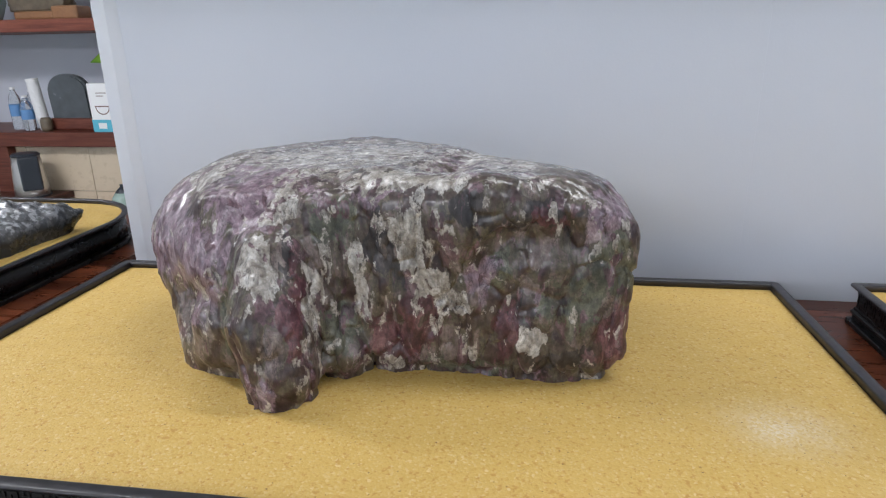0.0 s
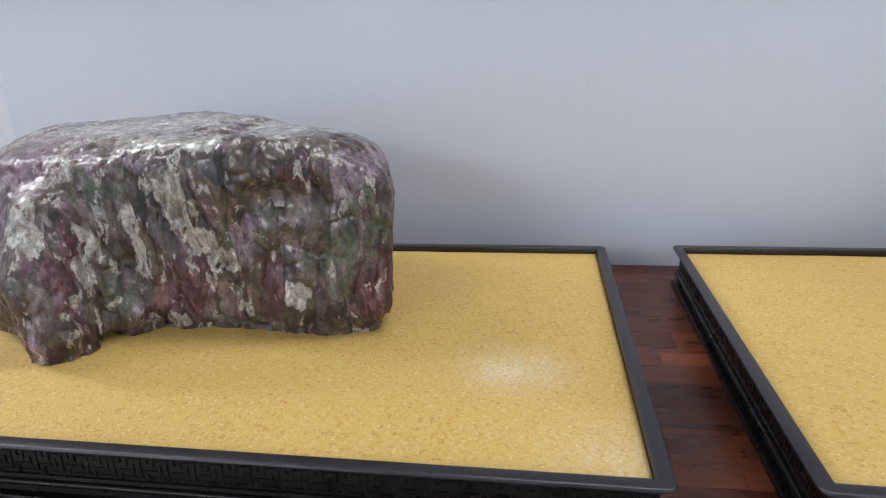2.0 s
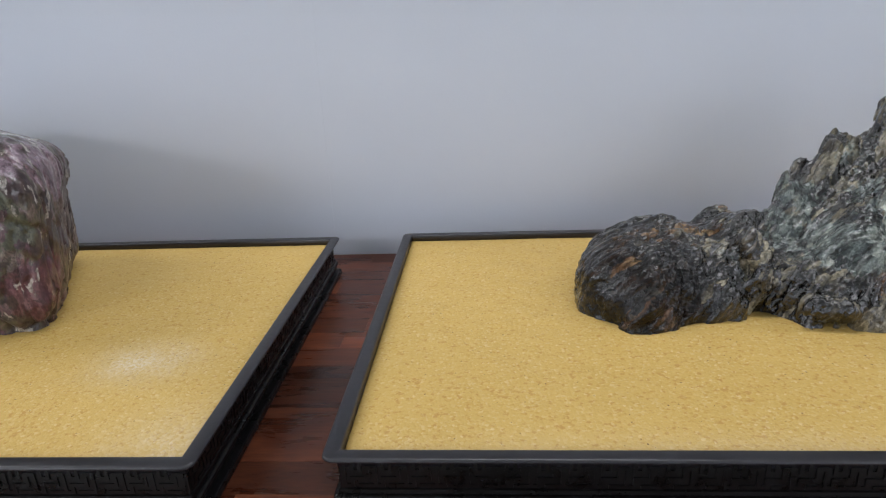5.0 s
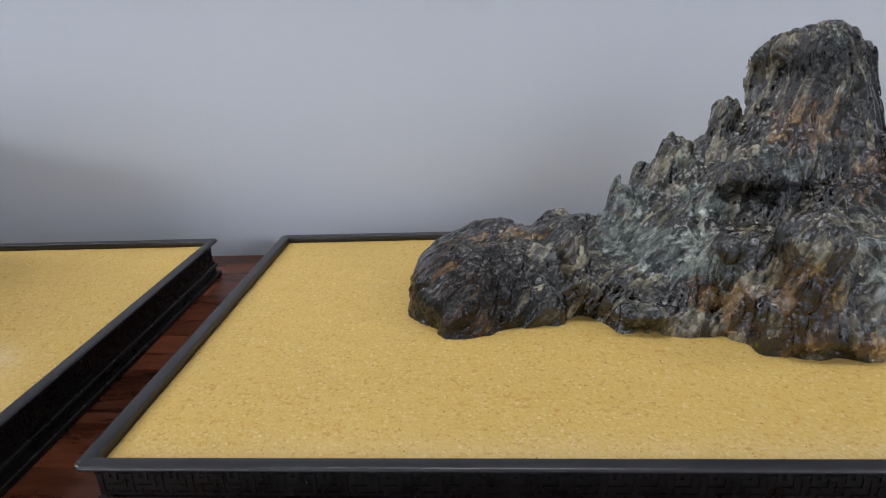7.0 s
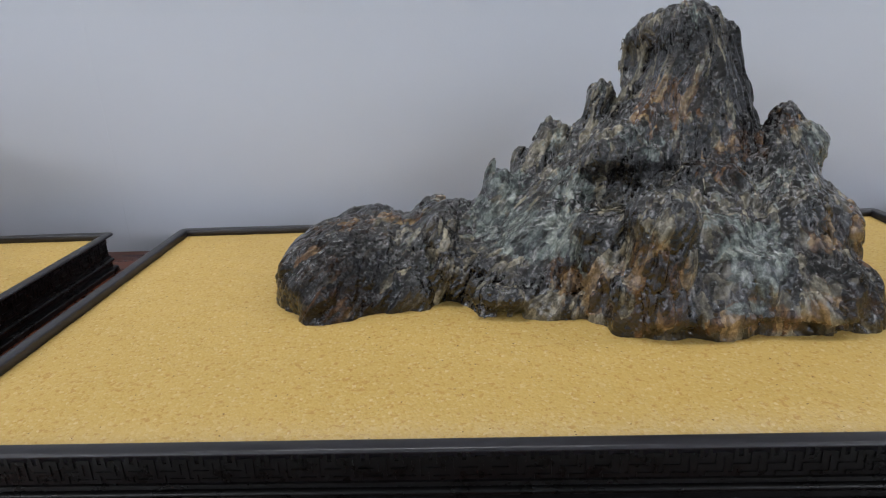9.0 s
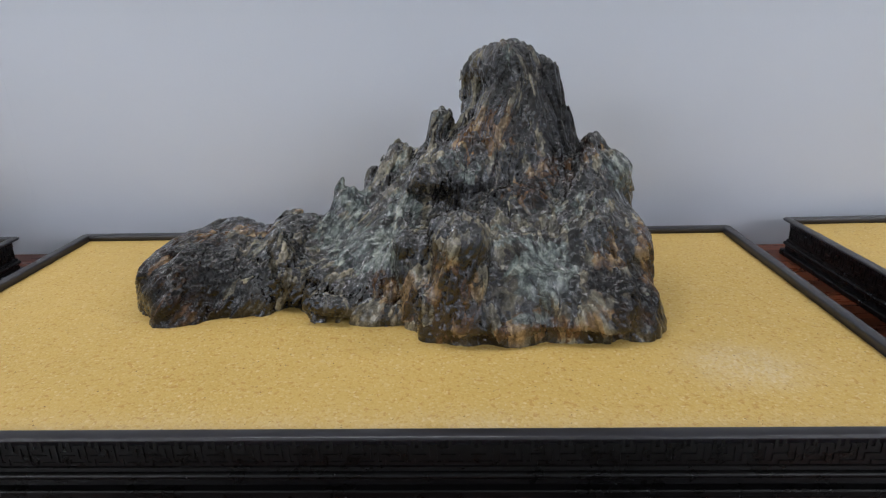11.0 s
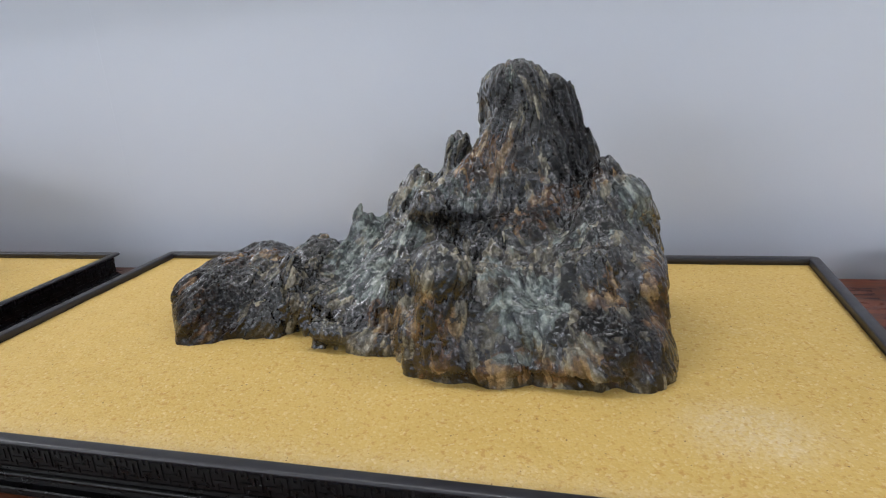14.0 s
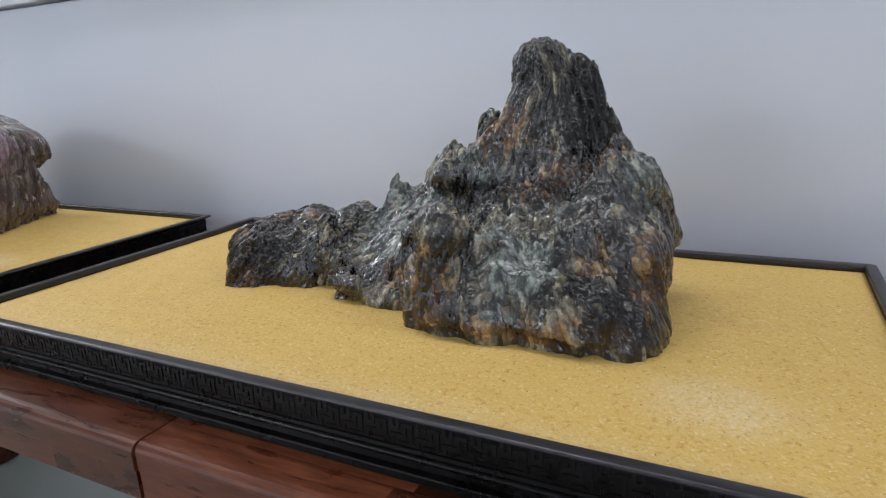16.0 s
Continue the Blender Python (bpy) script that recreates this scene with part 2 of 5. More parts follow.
def make_dark_rock():
    """Oiled dark stone of long drawn-out tongues: black, umber, ochre and grey-green, each tongue in a tone of its own."""
    m, nt, b = material("dark_river_stone")
    even = coords(nt)
    attr = lambda n: node(nt, "ShaderNodeAttribute", attribute_name=n).outputs["Fac"]
    green_zone, brown_zone, dark_zone, tone = attr("green"), attr("brown"), attr("dark"), attr("tone")
    flow = node(nt, "ShaderNodeAttribute", attribute_name="flow").outputs["Vector"]
    warp = node(nt, "ShaderNodeTexNoise", {"Vector": even, "Scale": 70.0, "Detail": 5.0, "Roughness": 0.65})
    off = node(nt, "ShaderNodeVectorMath", {0: warp.outputs["Color"], 1: (0.010, 0.010, 0.03)}, operation="MULTIPLY")
    wv0 = node(nt, "ShaderNodeVectorMath", {0: flow, 1: off.outputs[0]}, operation="ADD").outputs[0]
    wv = node(nt, "ShaderNodeMapping", {"Vector": wv0, "Scale": (1, 1, 0.36)}).outputs[0]
    fine = noise_tex(nt, even, 260, 6, 0.7)
    streak = noise_tex(nt, wv, 150, 6, 0.62)
    band = noise_tex(nt, wv, 48, 7, 0.64)
    flake = node(nt, "ShaderNodeTexVoronoi", {"Vector": wv, "Scale": 100.0, "Randomness": 1.0})
    pick = node(nt, "ShaderNodeSeparateColor", {"Color": flake.outputs["Color"]})
    shard = pick.outputs[0]
    slab = node(nt, "ShaderNodeTexVoronoi", {"Vector": wv, "Scale": 62.0, "Randomness": 1.0})
    slab_pick = node(nt, "ShaderNodeSeparateColor", {"Color": slab.outputs["Color"]}).outputs[0]
    ids = math_(nt, "ADD", math_(nt, "MULTIPLY", shard, 0.26), math_(nt, "MULTIPLY", slab_pick, 0.20))
    own = math_(nt, "ADD", math_(nt, "ADD", math_(nt, "MULTIPLY", tone, 0.12), ids), math_(nt, "MULTIPLY", band, 0.42))
    deep = math_(nt, "ADD", own, math_(nt, "MULTIPLY", dark_zone, -0.22))
    col = ramp(nt, deep, [(0.26, (0.003, 0.0028, 0.003)), (0.44, (0.009, 0.008, 0.008)), (0.52, (0.026, 0.022, 0.018)), (0.58, (0.070, 0.062, 0.044)), (0.68, (0.190, 0.168, 0.118))])
    kb = math_(nt, "ADD", math_(nt, "ADD", math_(nt, "MULTIPLY", pick.outputs[1], 0.16), math_(nt, "MULTIPLY", noise_tex(nt, wv, 70, 5, 0.6), 0.40)), math_(nt, "MULTIPLY", brown_zone, 0.34))
    col = mixc(nt, ramp(nt, kb, [(0.42, grey(0)), (0.49, grey(0.95))]), col, ramp(nt, deep, [(0.26, (0.006, 0.003, 0.002)), (0.42, (0.024, 0.011, 0.005)), (0.52, (0.074, 0.036, 0.014)), (0.66, (0.190, 0.122, 0.056))]))
    kg = math_(nt, "ADD", math_(nt, "ADD", math_(nt, "MULTIPLY", pick.outputs[2], 0.14), math_(nt, "MULTIPLY", noise_tex(nt, wv0, 60, 6, 0.66), 0.50)), math_(nt, "MULTIPLY", green_zone, 0.36))
    slip = math_(nt, "ADD", math_(nt, "MULTIPLY", own, 0.6), math_(nt, "MULTIPLY", streak, 0.4))
    col = mixc(nt, ramp(nt, kg, [(0.50, grey(0)), (0.56, grey(0.95))]), col, ramp(nt, slip, [(0.34, (0.012, 0.015, 0.016)), (0.43, (0.044, 0.054, 0.052)), (0.51, (0.094, 0.110, 0.100)), (0.64, (0.180, 0.198, 0.172))]))
    col = mixc(nt, 0.72, col, ramp(nt, streak, [(0.40, grey(0.22)), (0.5, grey(0.9)), (0.60, grey(1.65))]), "MULTIPLY")
    col = mixc(nt, 0.5, col, ramp(nt, fine, [(0.38, grey(0.45)), (0.5, grey(1.0)), (0.62, grey(1.6))]), "MULTIPLY")
    wire(nt, col, b, "Base Color")
    wire(nt, math_(nt, "ADD", ramp(nt, fine, [(0.35, grey(0.14)), (0.7, grey(0.34))]), math_(nt, "MULTIPLY", dark_zone, 0.05), True), b, "Roughness")
    wire(nt, math_(nt, "SUBTRACT", 0.30, math_(nt, "MULTIPLY", dark_zone, 0.18), True), b, "Specular IOR Level")
    wire(nt, math_(nt, "SUBTRACT", 0.95, math_(nt, "MULTIPLY", dark_zone, 0.55), True), b, "Coat Weight")
    b.inputs["Coat Roughness"].default_value = 0.04
    n0 = bump(nt, b, flake.outputs["Distance"], 0.30, -0.003)
    n1 = bump(nt, b, streak, 0.22, 0.003, n0)
    gloss = node(nt, "ShaderNodeBump", {"Height": noise_tex(nt, wv, 210, 2, 0.5), "Strength": 0.42, "Distance": 0.0022, "Normal": n1})
    nt.links.new(gloss.outputs[0], b.inputs["Coat Normal"])
    bump(nt, b, noise_tex(nt, even, 190, 3, 0.6), 0.10, 0.0012, n1)
    return m


def make_slate():
    """Black stone; the glint of its broken top is painted as silvery colour and metal."""
    m, nt, b = material("black_slate")
    v = coords(nt)
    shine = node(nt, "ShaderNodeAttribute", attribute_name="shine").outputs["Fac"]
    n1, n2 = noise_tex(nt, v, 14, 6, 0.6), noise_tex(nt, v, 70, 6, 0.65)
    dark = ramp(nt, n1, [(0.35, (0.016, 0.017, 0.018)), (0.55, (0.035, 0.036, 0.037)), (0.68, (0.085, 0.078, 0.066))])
    painted_glint = ramp(nt, n2, [(0.36, (0.05, 0.05, 0.055)), (0.5, (0.28, 0.285, 0.30)), (0.64, (0.70, 0.71, 0.74))])
    wire(nt, mixc(nt, shine, dark, painted_glint), b, "Base Color")
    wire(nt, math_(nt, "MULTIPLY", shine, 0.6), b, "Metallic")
    wire(nt, ramp(nt, n2, [(0.3, grey(0.16)), (0.7, grey(0.36))]), b, "Roughness")
    bump(nt, b, n2, 0.5, 0.003)
    return m


def make_glow(name, colour, strength):
    m, nt, b = material(name)
    b.inputs["Base Color"].default_value = (0.9, 0.9, 0.9, 1)
    b.inputs["Emission Color"].default_value = (*colour, 1)
    b.inputs["Emission Strength"].default_value = strength
    return m


def make_leaf():
    m, nt, b = material("leaf_green")
    v = coords(nt)
    wire(nt, ramp(nt, noise_tex(nt, v, 30, 4), [(0.3, (0.20, 0.42, 0.04)), (0.7, (0.42, 0.66, 0.12))]), b, "Base Color")
    b.inputs["Roughness"].default_value = 0.35
    return m


def make_glass(name, tint):
    m, nt, b = material(name)
    b.inputs["Base Color"].default_value = (*tint, 1)
    b.inputs["Transmission Weight"].default_value = 0.9
    b.inputs["Roughness"].default_value = 0.08
    b.inputs["IOR"].default_value = 1.3
    return m


WALL = make_wall_paint()
TRIM = simple("trim_paint", (0.68, 0.71, 0.76), 0.4, vary=0.03)
CEILING = simple("ceiling_board", (0.80, 0.81, 0.82), 0.8, vary=0.02, scale=20)
FLOOR = simple("floor_vinyl", (0.25, 0.275, 0.25), 0.45, vary=0.10, scale=12)
SAND = make_sand()
LACQUER = make_lacquer()
RIM = simple("satin_black_rim", (0.016, 0.015, 0.019), 0.34, vary=0.25, scale=160, bump_mm=0.3, spec=0.6)
SLATE = make_slate()
WOOD = make_wood("oiled_table_wood", (0.034, 0.0085, 0.0040), (0.105, 0.028, 0.0115), (0.205, 0.063, 0.027), 0.28)
SHELF_WOOD = make_wood("red_shelf_wood", (0.05, 0.015, 0.010), (0.12, 0.035, 0.022), (0.20, 0.07, 0.045), 0.4)
MAUVE = make_mauve_rock()
DARK = make_dark_rock()
TILE = simple("beige_tile", (0.60, 0.50, 0.37), 0.3, vary=0.05, scale=18)
GROUT = simple("grout", (0.42, 0.38, 0.32), 0.8)
STEEL = simple("brushed_steel", (0.62, 0.60, 0.57), 0.32, metal=0.85, vary=0.04)
BLACK_PLASTIC = simple("black_plastic", (0.03, 0.035, 0.045), 0.35)
WHITE_PLASTIC = simple("white_plastic", (0.80, 0.80, 0.79), 0.35, vary=0.03)
BLUE = simple("blue_label", (0.12, 0.27, 0.52), 0.4)
CLEAR = make_glass("clear_plastic", (0.92, 0.95, 0.97))
CELADON = simple("celadon_glaze", (0.30, 0.40, 0.36), 0.2, vary=0.08)
BASE_WOOD = simple("pale_base_wood", (0.30, 0.15, 0.07), 0.45, vary=0.18, scale=60)
GREY_STONE = simple("grey_stone", (0.075, 0.085, 0.092), 0.22, vary=0.30, scale=14)
BROWN_STONE = simple("brown_stone", (0.14, 0.11, 0.075), 0.4, vary=0.45, scale=30, bump_mm=3)
PAPER = simple("white_card", (0.82, 0.82, 0.82), 0.6, vary=0.02)
CYAN = simple("cyan_print", (0.10, 0.45, 0.58), 0.5)
INK = simple("brown_ink", (0.22, 0.14, 0.12), 0.6)
LEAF = make_leaf()
CERAMIC = simple("white_ceramic", (0.80, 0.80, 0.80), 0.15, vary=0.02)
SOIL = simple("dark_soil", (0.05, 0.035, 0.022), 0.9, vary=0.4, bump_mm=2)
TOWEL = simple("white_cloth", (0.75, 0.76, 0.78), 0.9, vary=0.05, bump_mm=1)
LAMP_GLOW = make_glow("lamp_diffuser", LAMP_COLOUR, 2.0)


# ---- building helpers ----
def thing(name, place, label, category, group="", kind="", turn=0.0):
    ob = new(name)
    ob.empty_display_size = 0.05
    ob.matrix_basis = pose(*place, 0, 0, turn)
    return tagged(ob, label, category, group, kind)


def mesh_object(name, bm, mat, smooth=False):
    me = bpy.data.meshes.new(name)
    bm.to_mesh(me)
    bm.free()
    me.materials.append(mat)
    if smooth:
        me.polygons.foreach_set("use_smooth", [True] * len(me.polygons))
    return new(name, me)


def part(name, bm, mat, parent, label="", smooth=False):
    ob = mesh_object(name, bm, mat, smooth)
    ob.parent = parent
    return tagged(ob, label)


def shared(name, me, parent, m, label=""):
    ob = new(name, me)
    ob.parent = parent
    ob.matrix_basis = m
    return tagged(ob, label)


def box(x0, x1, y0, y1, z0, z1, bevel=0.0, segments=2, bm=None):
    bm = bm or bmesh.new()
    r = bmesh.ops.create_cube(bm, size=1.0)
    bmesh.ops.transform(bm, verts=r["verts"], matrix=Matrix.Translation(((x0 + x1) / 2, (y0 + y1) / 2, (z0 + z1) / 2)) @ Matrix.Diagonal((x1 - x0, y1 - y0, z1 - z0, 1)))
    if bevel:
        edges = list({e for v in r["verts"] for e in v.link_edges})
        bmesh.ops.bevel(bm, geom=edges, offset=bevel, segments=segments, affect="EDGES", profile=0.5)
    return bm


def lathe(profile, steps=32, bm=None, centre=(0, 0)):
    """A turned shape from (radius, height) pairs, closed at both ends."""
    bm = bm or bmesh.new()
    rings = []
    for r, z in profile:
        rings.append([bm.verts.new((centre[0] + r * math.cos(2 * math.pi * i / steps), centre[1] + r * math.sin(2 * math.pi * i / steps), z)) for i in range(steps)])
    for a, c in zip(rings, rings[1:]):
        for i in range(steps):
            bm.faces.new((a[i], a[(i + 1) % steps], c[(i + 1) % steps], c[i]))
    bm.faces.new(list(reversed(rings[0])))
    bm.faces.new(rings[-1])
    return bm


def outline(length, depth, radius, inset, steps):
    """Corners of a rounded rectangle from (0, 0) to (length, depth), drawn in by inset."""
    r = max(radius - inset, 0.0006)
    pts = []
    for cx, cy, a0 in ((length - inset - r, inset + r, -90), (length - inset - r, depth - inset - r, 0), (inset + r, depth - inset - r, 90), (inset + r, inset + r, 180)):
        for i in range(steps + 1):
            a = radians(a0 + 90 * i / steps)
            pts.append((cx + r * math.cos(a), cy + r * math.sin(a)))
    return pts


def frame_sweep(length, depth, radius, profile, steps=6):
    """A closed section of (inset, height) pairs led round a rounded rectangle."""
    bm = bmesh.new()
    rings = [[bm.verts.new((x, y, z)) for x, y in outline(length, depth, radius, inset, steps)] for inset, z in profile]
    n = len(rings[0])
    for a, c in zip(rings, rings[1:] + rings[:1]):
        for i in range(n):
            bm.faces.new((a[i], a[(i + 1) % n], c[(i + 1) % n], c[i]))
    bmesh.ops.recalc_face_normals(bm, faces=bm.faces)
    return bm


# ---- solid stones: blended rounded forms with a grain of noise, meshed on a grid ----
RNG = np.random.default_rng(7)
LATTICE = RNG.random((64, 64, 64)).astype(np.float32)


def value_noise(x, y, z):
    """Smooth noise from -1 to 1 on a lattice that is turned away from the axes."""
    x, y, z = 0.80 * x - 0.55 * y + 0.24 * z, 0.60 * x + 0.73 * y - 0.32 * z, 0.40 * y + 0.92 * z
    out = 0
    i, j, k = np.floor(x).astype(np.int32), np.floor(y).astype(np.int32), np.floor(z).astype(np.int32)
    u, v, w = x - i, y - j, z - k
    u, v, w = u * u * (3 - 2 * u), v * v * (3 - 2 * v), w * w * (3 - 2 * w)
    for a in (0, 1):
        for c in (0, 1):
            for d in (0, 1):
                out = out + (u if a else 1 - u) * (v if c else 1 - v) * (w if d else 1 - w) * LATTICE[(i + a) & 63, (j + c) & 63, (k + d) & 63]
    return out * 2 - 1


def chips(x, y, z, edge=5.0):
    """Noise of flat-topped chips with steep sides, -1 to 1."""
    x, y, z = 0.80 * x - 0.55 * y + 0.24 * z, 0.60 * x + 0.73 * y - 0.32 * z, 0.40 * y + 0.92 * z
    i, j, k = np.floor(x).astype(np.int32), np.floor(y).astype(np.int32), np.floor(z).astype(np.int32)
    u, v, w = (np.clip((q - n - 0.5) * edge + 0.5, 0, 1) for q, n in ((x, i), (y, j), (z, k)))
    out = 0
    for a in (0, 1):
        for c in (0, 1):
            for d in (0, 1):
                out = out + (u if a else 1 - u) * (v if c else 1 - v) * (w if d else 1 - w) * LATTICE[(i + a) & 63, (j + c) & 63, (k + d) & 63]
    return out * 2 - 1


def cells(x, y, z):
    """Cells round scattered seeds: the distance to the nearest seed, to the second one, the nearest one's own chance number, and the height above it."""
    i, j, k = (np.floor(q - 0.5).astype(np.int32) for q in (x, y, z))
    near, second, pick = np.full(x.shape, 9.0, np.float32), np.full(x.shape, 9.0, np.float32), np.zeros(x.shape, np.float32)
    over = np.zeros(x.shape, np.float32)
    for a in (0, 1):
        for c in (0, 1):
            for d in (0, 1):
                ci, cj, ck = i + a, j + c, k + d
                r0 = LATTICE[ci & 63, cj & 63, ck & 63]
                r1 = LATTICE[(ci + 17) & 63, (cj + 29) & 63, (ck + 5) & 63]
                r2 = LATTICE[(ci + 41) & 63, (cj + 11) & 63, (ck + 37) & 63]
                far = np.sqrt((x - ci - 0.12 - 0.76 * r0) ** 2 + (y - cj - 0.12 - 0.76 * r1) ** 2 + (z - ck - 0.12 - 0.76 * r2) ** 2)
                closer = far < near
                second = np.where(closer, near, np.minimum(second, far))
                pick = np.where(closer, LATTICE[(ci + 7) & 63, (cj + 53) & 63, (ck + 23) & 63], pick)
                over = np.where(closer, z - ck - 0.12 - 0.76 * r2, over)
                near = np.minimum(near, far)
    return near, second, pick, over


def spots(p, *places):
    """The strongest of some soft-edged spots at p, each (centre, radii, strength)."""
    out = 0
    for c, r, s in places:
        out = np.maximum(out, s * np.exp(-(((p[0] - c[0]) / r[0]) ** 2 + ((p[1] - c[1]) / r[1]) ** 2 + ((p[2] - c[2]) / r[2]) ** 2) ** 1.4))
    return out


def layers(x, y, z, count, gain=0.5):
    out, amp = 0, 1.0
    for o in range(count):
        f = 2.0 ** o
        out = out + amp * value_noise(x * f + 13.7 * o, y * f + 5.1 * o, z * f + 9.3 * o)
        amp *= gain
    return out


def egg(p, c, r):
    q = [(p[i] - c[i]) / r[i] for i in range(3)]
    k = np.sqrt(q[0] ** 2 + q[1] ** 2 + q[2] ** 2) + 1e-6
    g = np.sqrt((q[0] / r[0]) ** 2 + (q[1] / r[1]) ** 2 + (q[2] / r[2]) ** 2) + 1e-6
    return k * (k - 1) / g


def block(p, c, half, rnd, lean=(0, 0)):
    """A rounded box; lean: metres that it shifts in x and y for each metre upwards."""
    up = p[2] - c[2]
    q = [np.abs(p[0] - c[0] - lean[0] * up) - half[0] + rnd, np.abs(p[1] - c[1] - lean[1] * up) - half[1] + rnd, np.abs(up) - half[2] + rnd]
    out = np.sqrt(sum(np.maximum(v, 0) ** 2 for v in q))
    return out + np.minimum(np.maximum(np.maximum(q[0], q[1]), q[2]), 0) - rnd


def horn(p, a, b, ra, rb):
    """A tapered round bar from a to b."""
    d = [b[i] - a[i] for i in range(3)]
    n = sum(v * v for v in d)
    t = np.clip(sum((p[i] - a[i]) * d[i] for i in range(3)) / n, 0, 1)
    return np.sqrt(sum((p[i] - a[i] - t * d[i]) ** 2 for i in range(3))) - (ra + (rb - ra) * t)


def cut(p, c, n):
    """What lies beyond a plane through c; n points outwards."""
    size = math.sqrt(n[0] ** 2 + n[1] ** 2 + n[2] ** 2)
    return -sum(n[i] / size * (p[i] - c[i]) for i in range(3))


def blend(a, b, k):
    h = np.maximum(k - np.abs(a - b), 0) / k
    return np.minimum(a, b) - h * h * k * 0.25


def carve(a, b, k):
    return -blend(-a, b, k)


def net(f, lo, step):
    """The zero surface of a field on a grid, as vertices and quads."""
    shape = np.array(f.shape)
    inside = f < 0
    cells = shape - 1
    key = lambda i, j, k: (i * cells[1] + j) * cells[2] + k
    ids, pts, quads = [], [], []
    for ax in range(3):
        sl0, sl1 = [slice(None)] * 3, [slice(None)] * 3
        sl0[ax], sl1[ax] = slice(0, -1), slice(1, None)
        a, b = inside[tuple(sl0)], inside[tuple(sl1)]
        e = np.argwhere(a != b)
        o1, o2 = (ax + 1) % 3, (ax + 2) % 3
        ok = (e[:, o1] > 0) & (e[:, o2] > 0) & (e[:, o1] < shape[o1] - 1) & (e[:, o2] < shape[o2] - 1)
        e = e[ok]
        n = e.copy()
        n[:, ax] += 1
        f0, f1 = f[tuple(e.T)], f[tuple(n.T)]
        p = e.astype(np.float64)
        p[:, ax] += f0 / (f0 - f1)
        corner = []
        for d1, d2 in ((-1, -1), (0, -1), (0, 0), (-1, 0)):
            c = e.copy()
            c[:, o1] += d1
            c[:, o2] += d2
            kk = key(*c.T)
            corner.append(kk)
            ids.append(kk)
            pts.append(p)
        q = np.stack(corner, 1)
        flip = ~inside[tuple(e.T)]
        q[flip] = q[flip][:, ::-1]
        quads.append(q)
    ids, pts, quads = np.concatenate(ids), np.concatenate(pts), np.concatenate(quads)
    uniq, inv = np.unique(ids, return_inverse=True)
    cnt = np.bincount(inv)
    verts = np.stack([np.bincount(inv, pts[:, i]) / cnt for i in range(3)], 1) * step + np.array(lo)
    return verts, np.searchsorted(uniq, quads)


def stone(name, form, grain, lo, hi, step, mat, marks, floor_z):
    """form: the smooth field; grain: what is added near its surface; marks: named values for its material. The mesh's origin is the middle of its foot."""
    n = [int((hi[i] - lo[i]) / (2 * step)) + 2 for i in range(3)]
    ax = [(lo[i] + 2 * step * np.arange(n[i])).astype(np.float32) for i in range(3)]
    f = form(np.meshgrid(*ax, indexing="ij", sparse=False))
    for i in range(3):  # twice as fine
        g = np.moveaxis(f, i, 0)
        h = np.empty((2 * g.shape[0] - 1, *g.shape[1:]), np.float32)
        h[::2], h[1::2] = g, (g[1:] + g[:-1]) / 2
        f = np.moveaxis(h, 0, i)
    near = np.argwhere(np.abs(f) < 0.020)
    p = [lo[i] + step * near[:, i].astype(np.float32) for i in range(3)]
    slope = [np.gradient(f, step, axis=i)[tuple(near.T)] for i in range(3)]
    up = np.clip(slope[2] / np.sqrt(sum(s * s for s in slope) + 1e-9), 0, 1)
    f[tuple(near.T)] += grain(p, up)
    verts, quads = net(np.ascontiguousarray(f), lo, step)
    keep = verts[:, 2] > floor_z
    quads = quads[keep[quads].all(1)]
    mark = np.arange(len(verts))
    for _ in range(400):  # drop loose crumbs: keep the largest joined piece
        least = mark[quads].min(1)
        after = mark.copy()
        np.minimum.at(after, quads.ravel(), np.repeat(least, 4))
        after = after[after]
        if (after == mark).all():
            break
        mark = after
    names, counts = np.unique(mark[quads[:, 0]], return_counts=True)
    quads = quads[mark[quads[:, 0]] == names[counts.argmax()]]
    used, quads = np.unique(quads, return_inverse=True)
    quads, verts = quads.reshape(-1, 4), verts[used]
    origin = np.array([(lo[0] + hi[0]) / 2, (lo[1] + hi[1]) / 2, floor_z])
    me = bpy.data.meshes.new(name)
    me.vertices.add(len(verts))
    me.vertices.foreach_set("co", (verts - origin).astype(np.float32).ravel())
    me.loops.add(quads.size)
    me.loops.foreach_set("vertex_index", quads.astype(np.int32).ravel())
    me.polygons.add(len(quads))
    me.polygons.foreach_set("loop_start", np.arange(0, quads.size, 4, dtype=np.int32))
    me.update(calc_edges=True)
    me.validate()
    me.polygons.foreach_set("use_smooth", [True] * len(me.polygons))
    for zone, w in marks([verts[:, i].astype(np.float32) for i in range(3)]).items():
        w = np.asarray(w, np.float32)
        if w.ndim == 2:
            me.attributes.new(zone, "FLOAT_VECTOR", "POINT").data.foreach_set("vector", w.ravel())
        else:
            me.attributes.new(zone, "FLOAT", "POINT").data.foreach_set("value", w)
    me.materials.append(mat)
    ob = new(name, me)
    ob.location = origin
    return ob


# ---- room ----
TABLE_Z, RIM_Z, SAND_Z, WALL_Y = 0.742, 0.800, 0.789, 0.605
X0, X1, Y0, Y1 = -6.0, 5.5, -5.5, 3.75

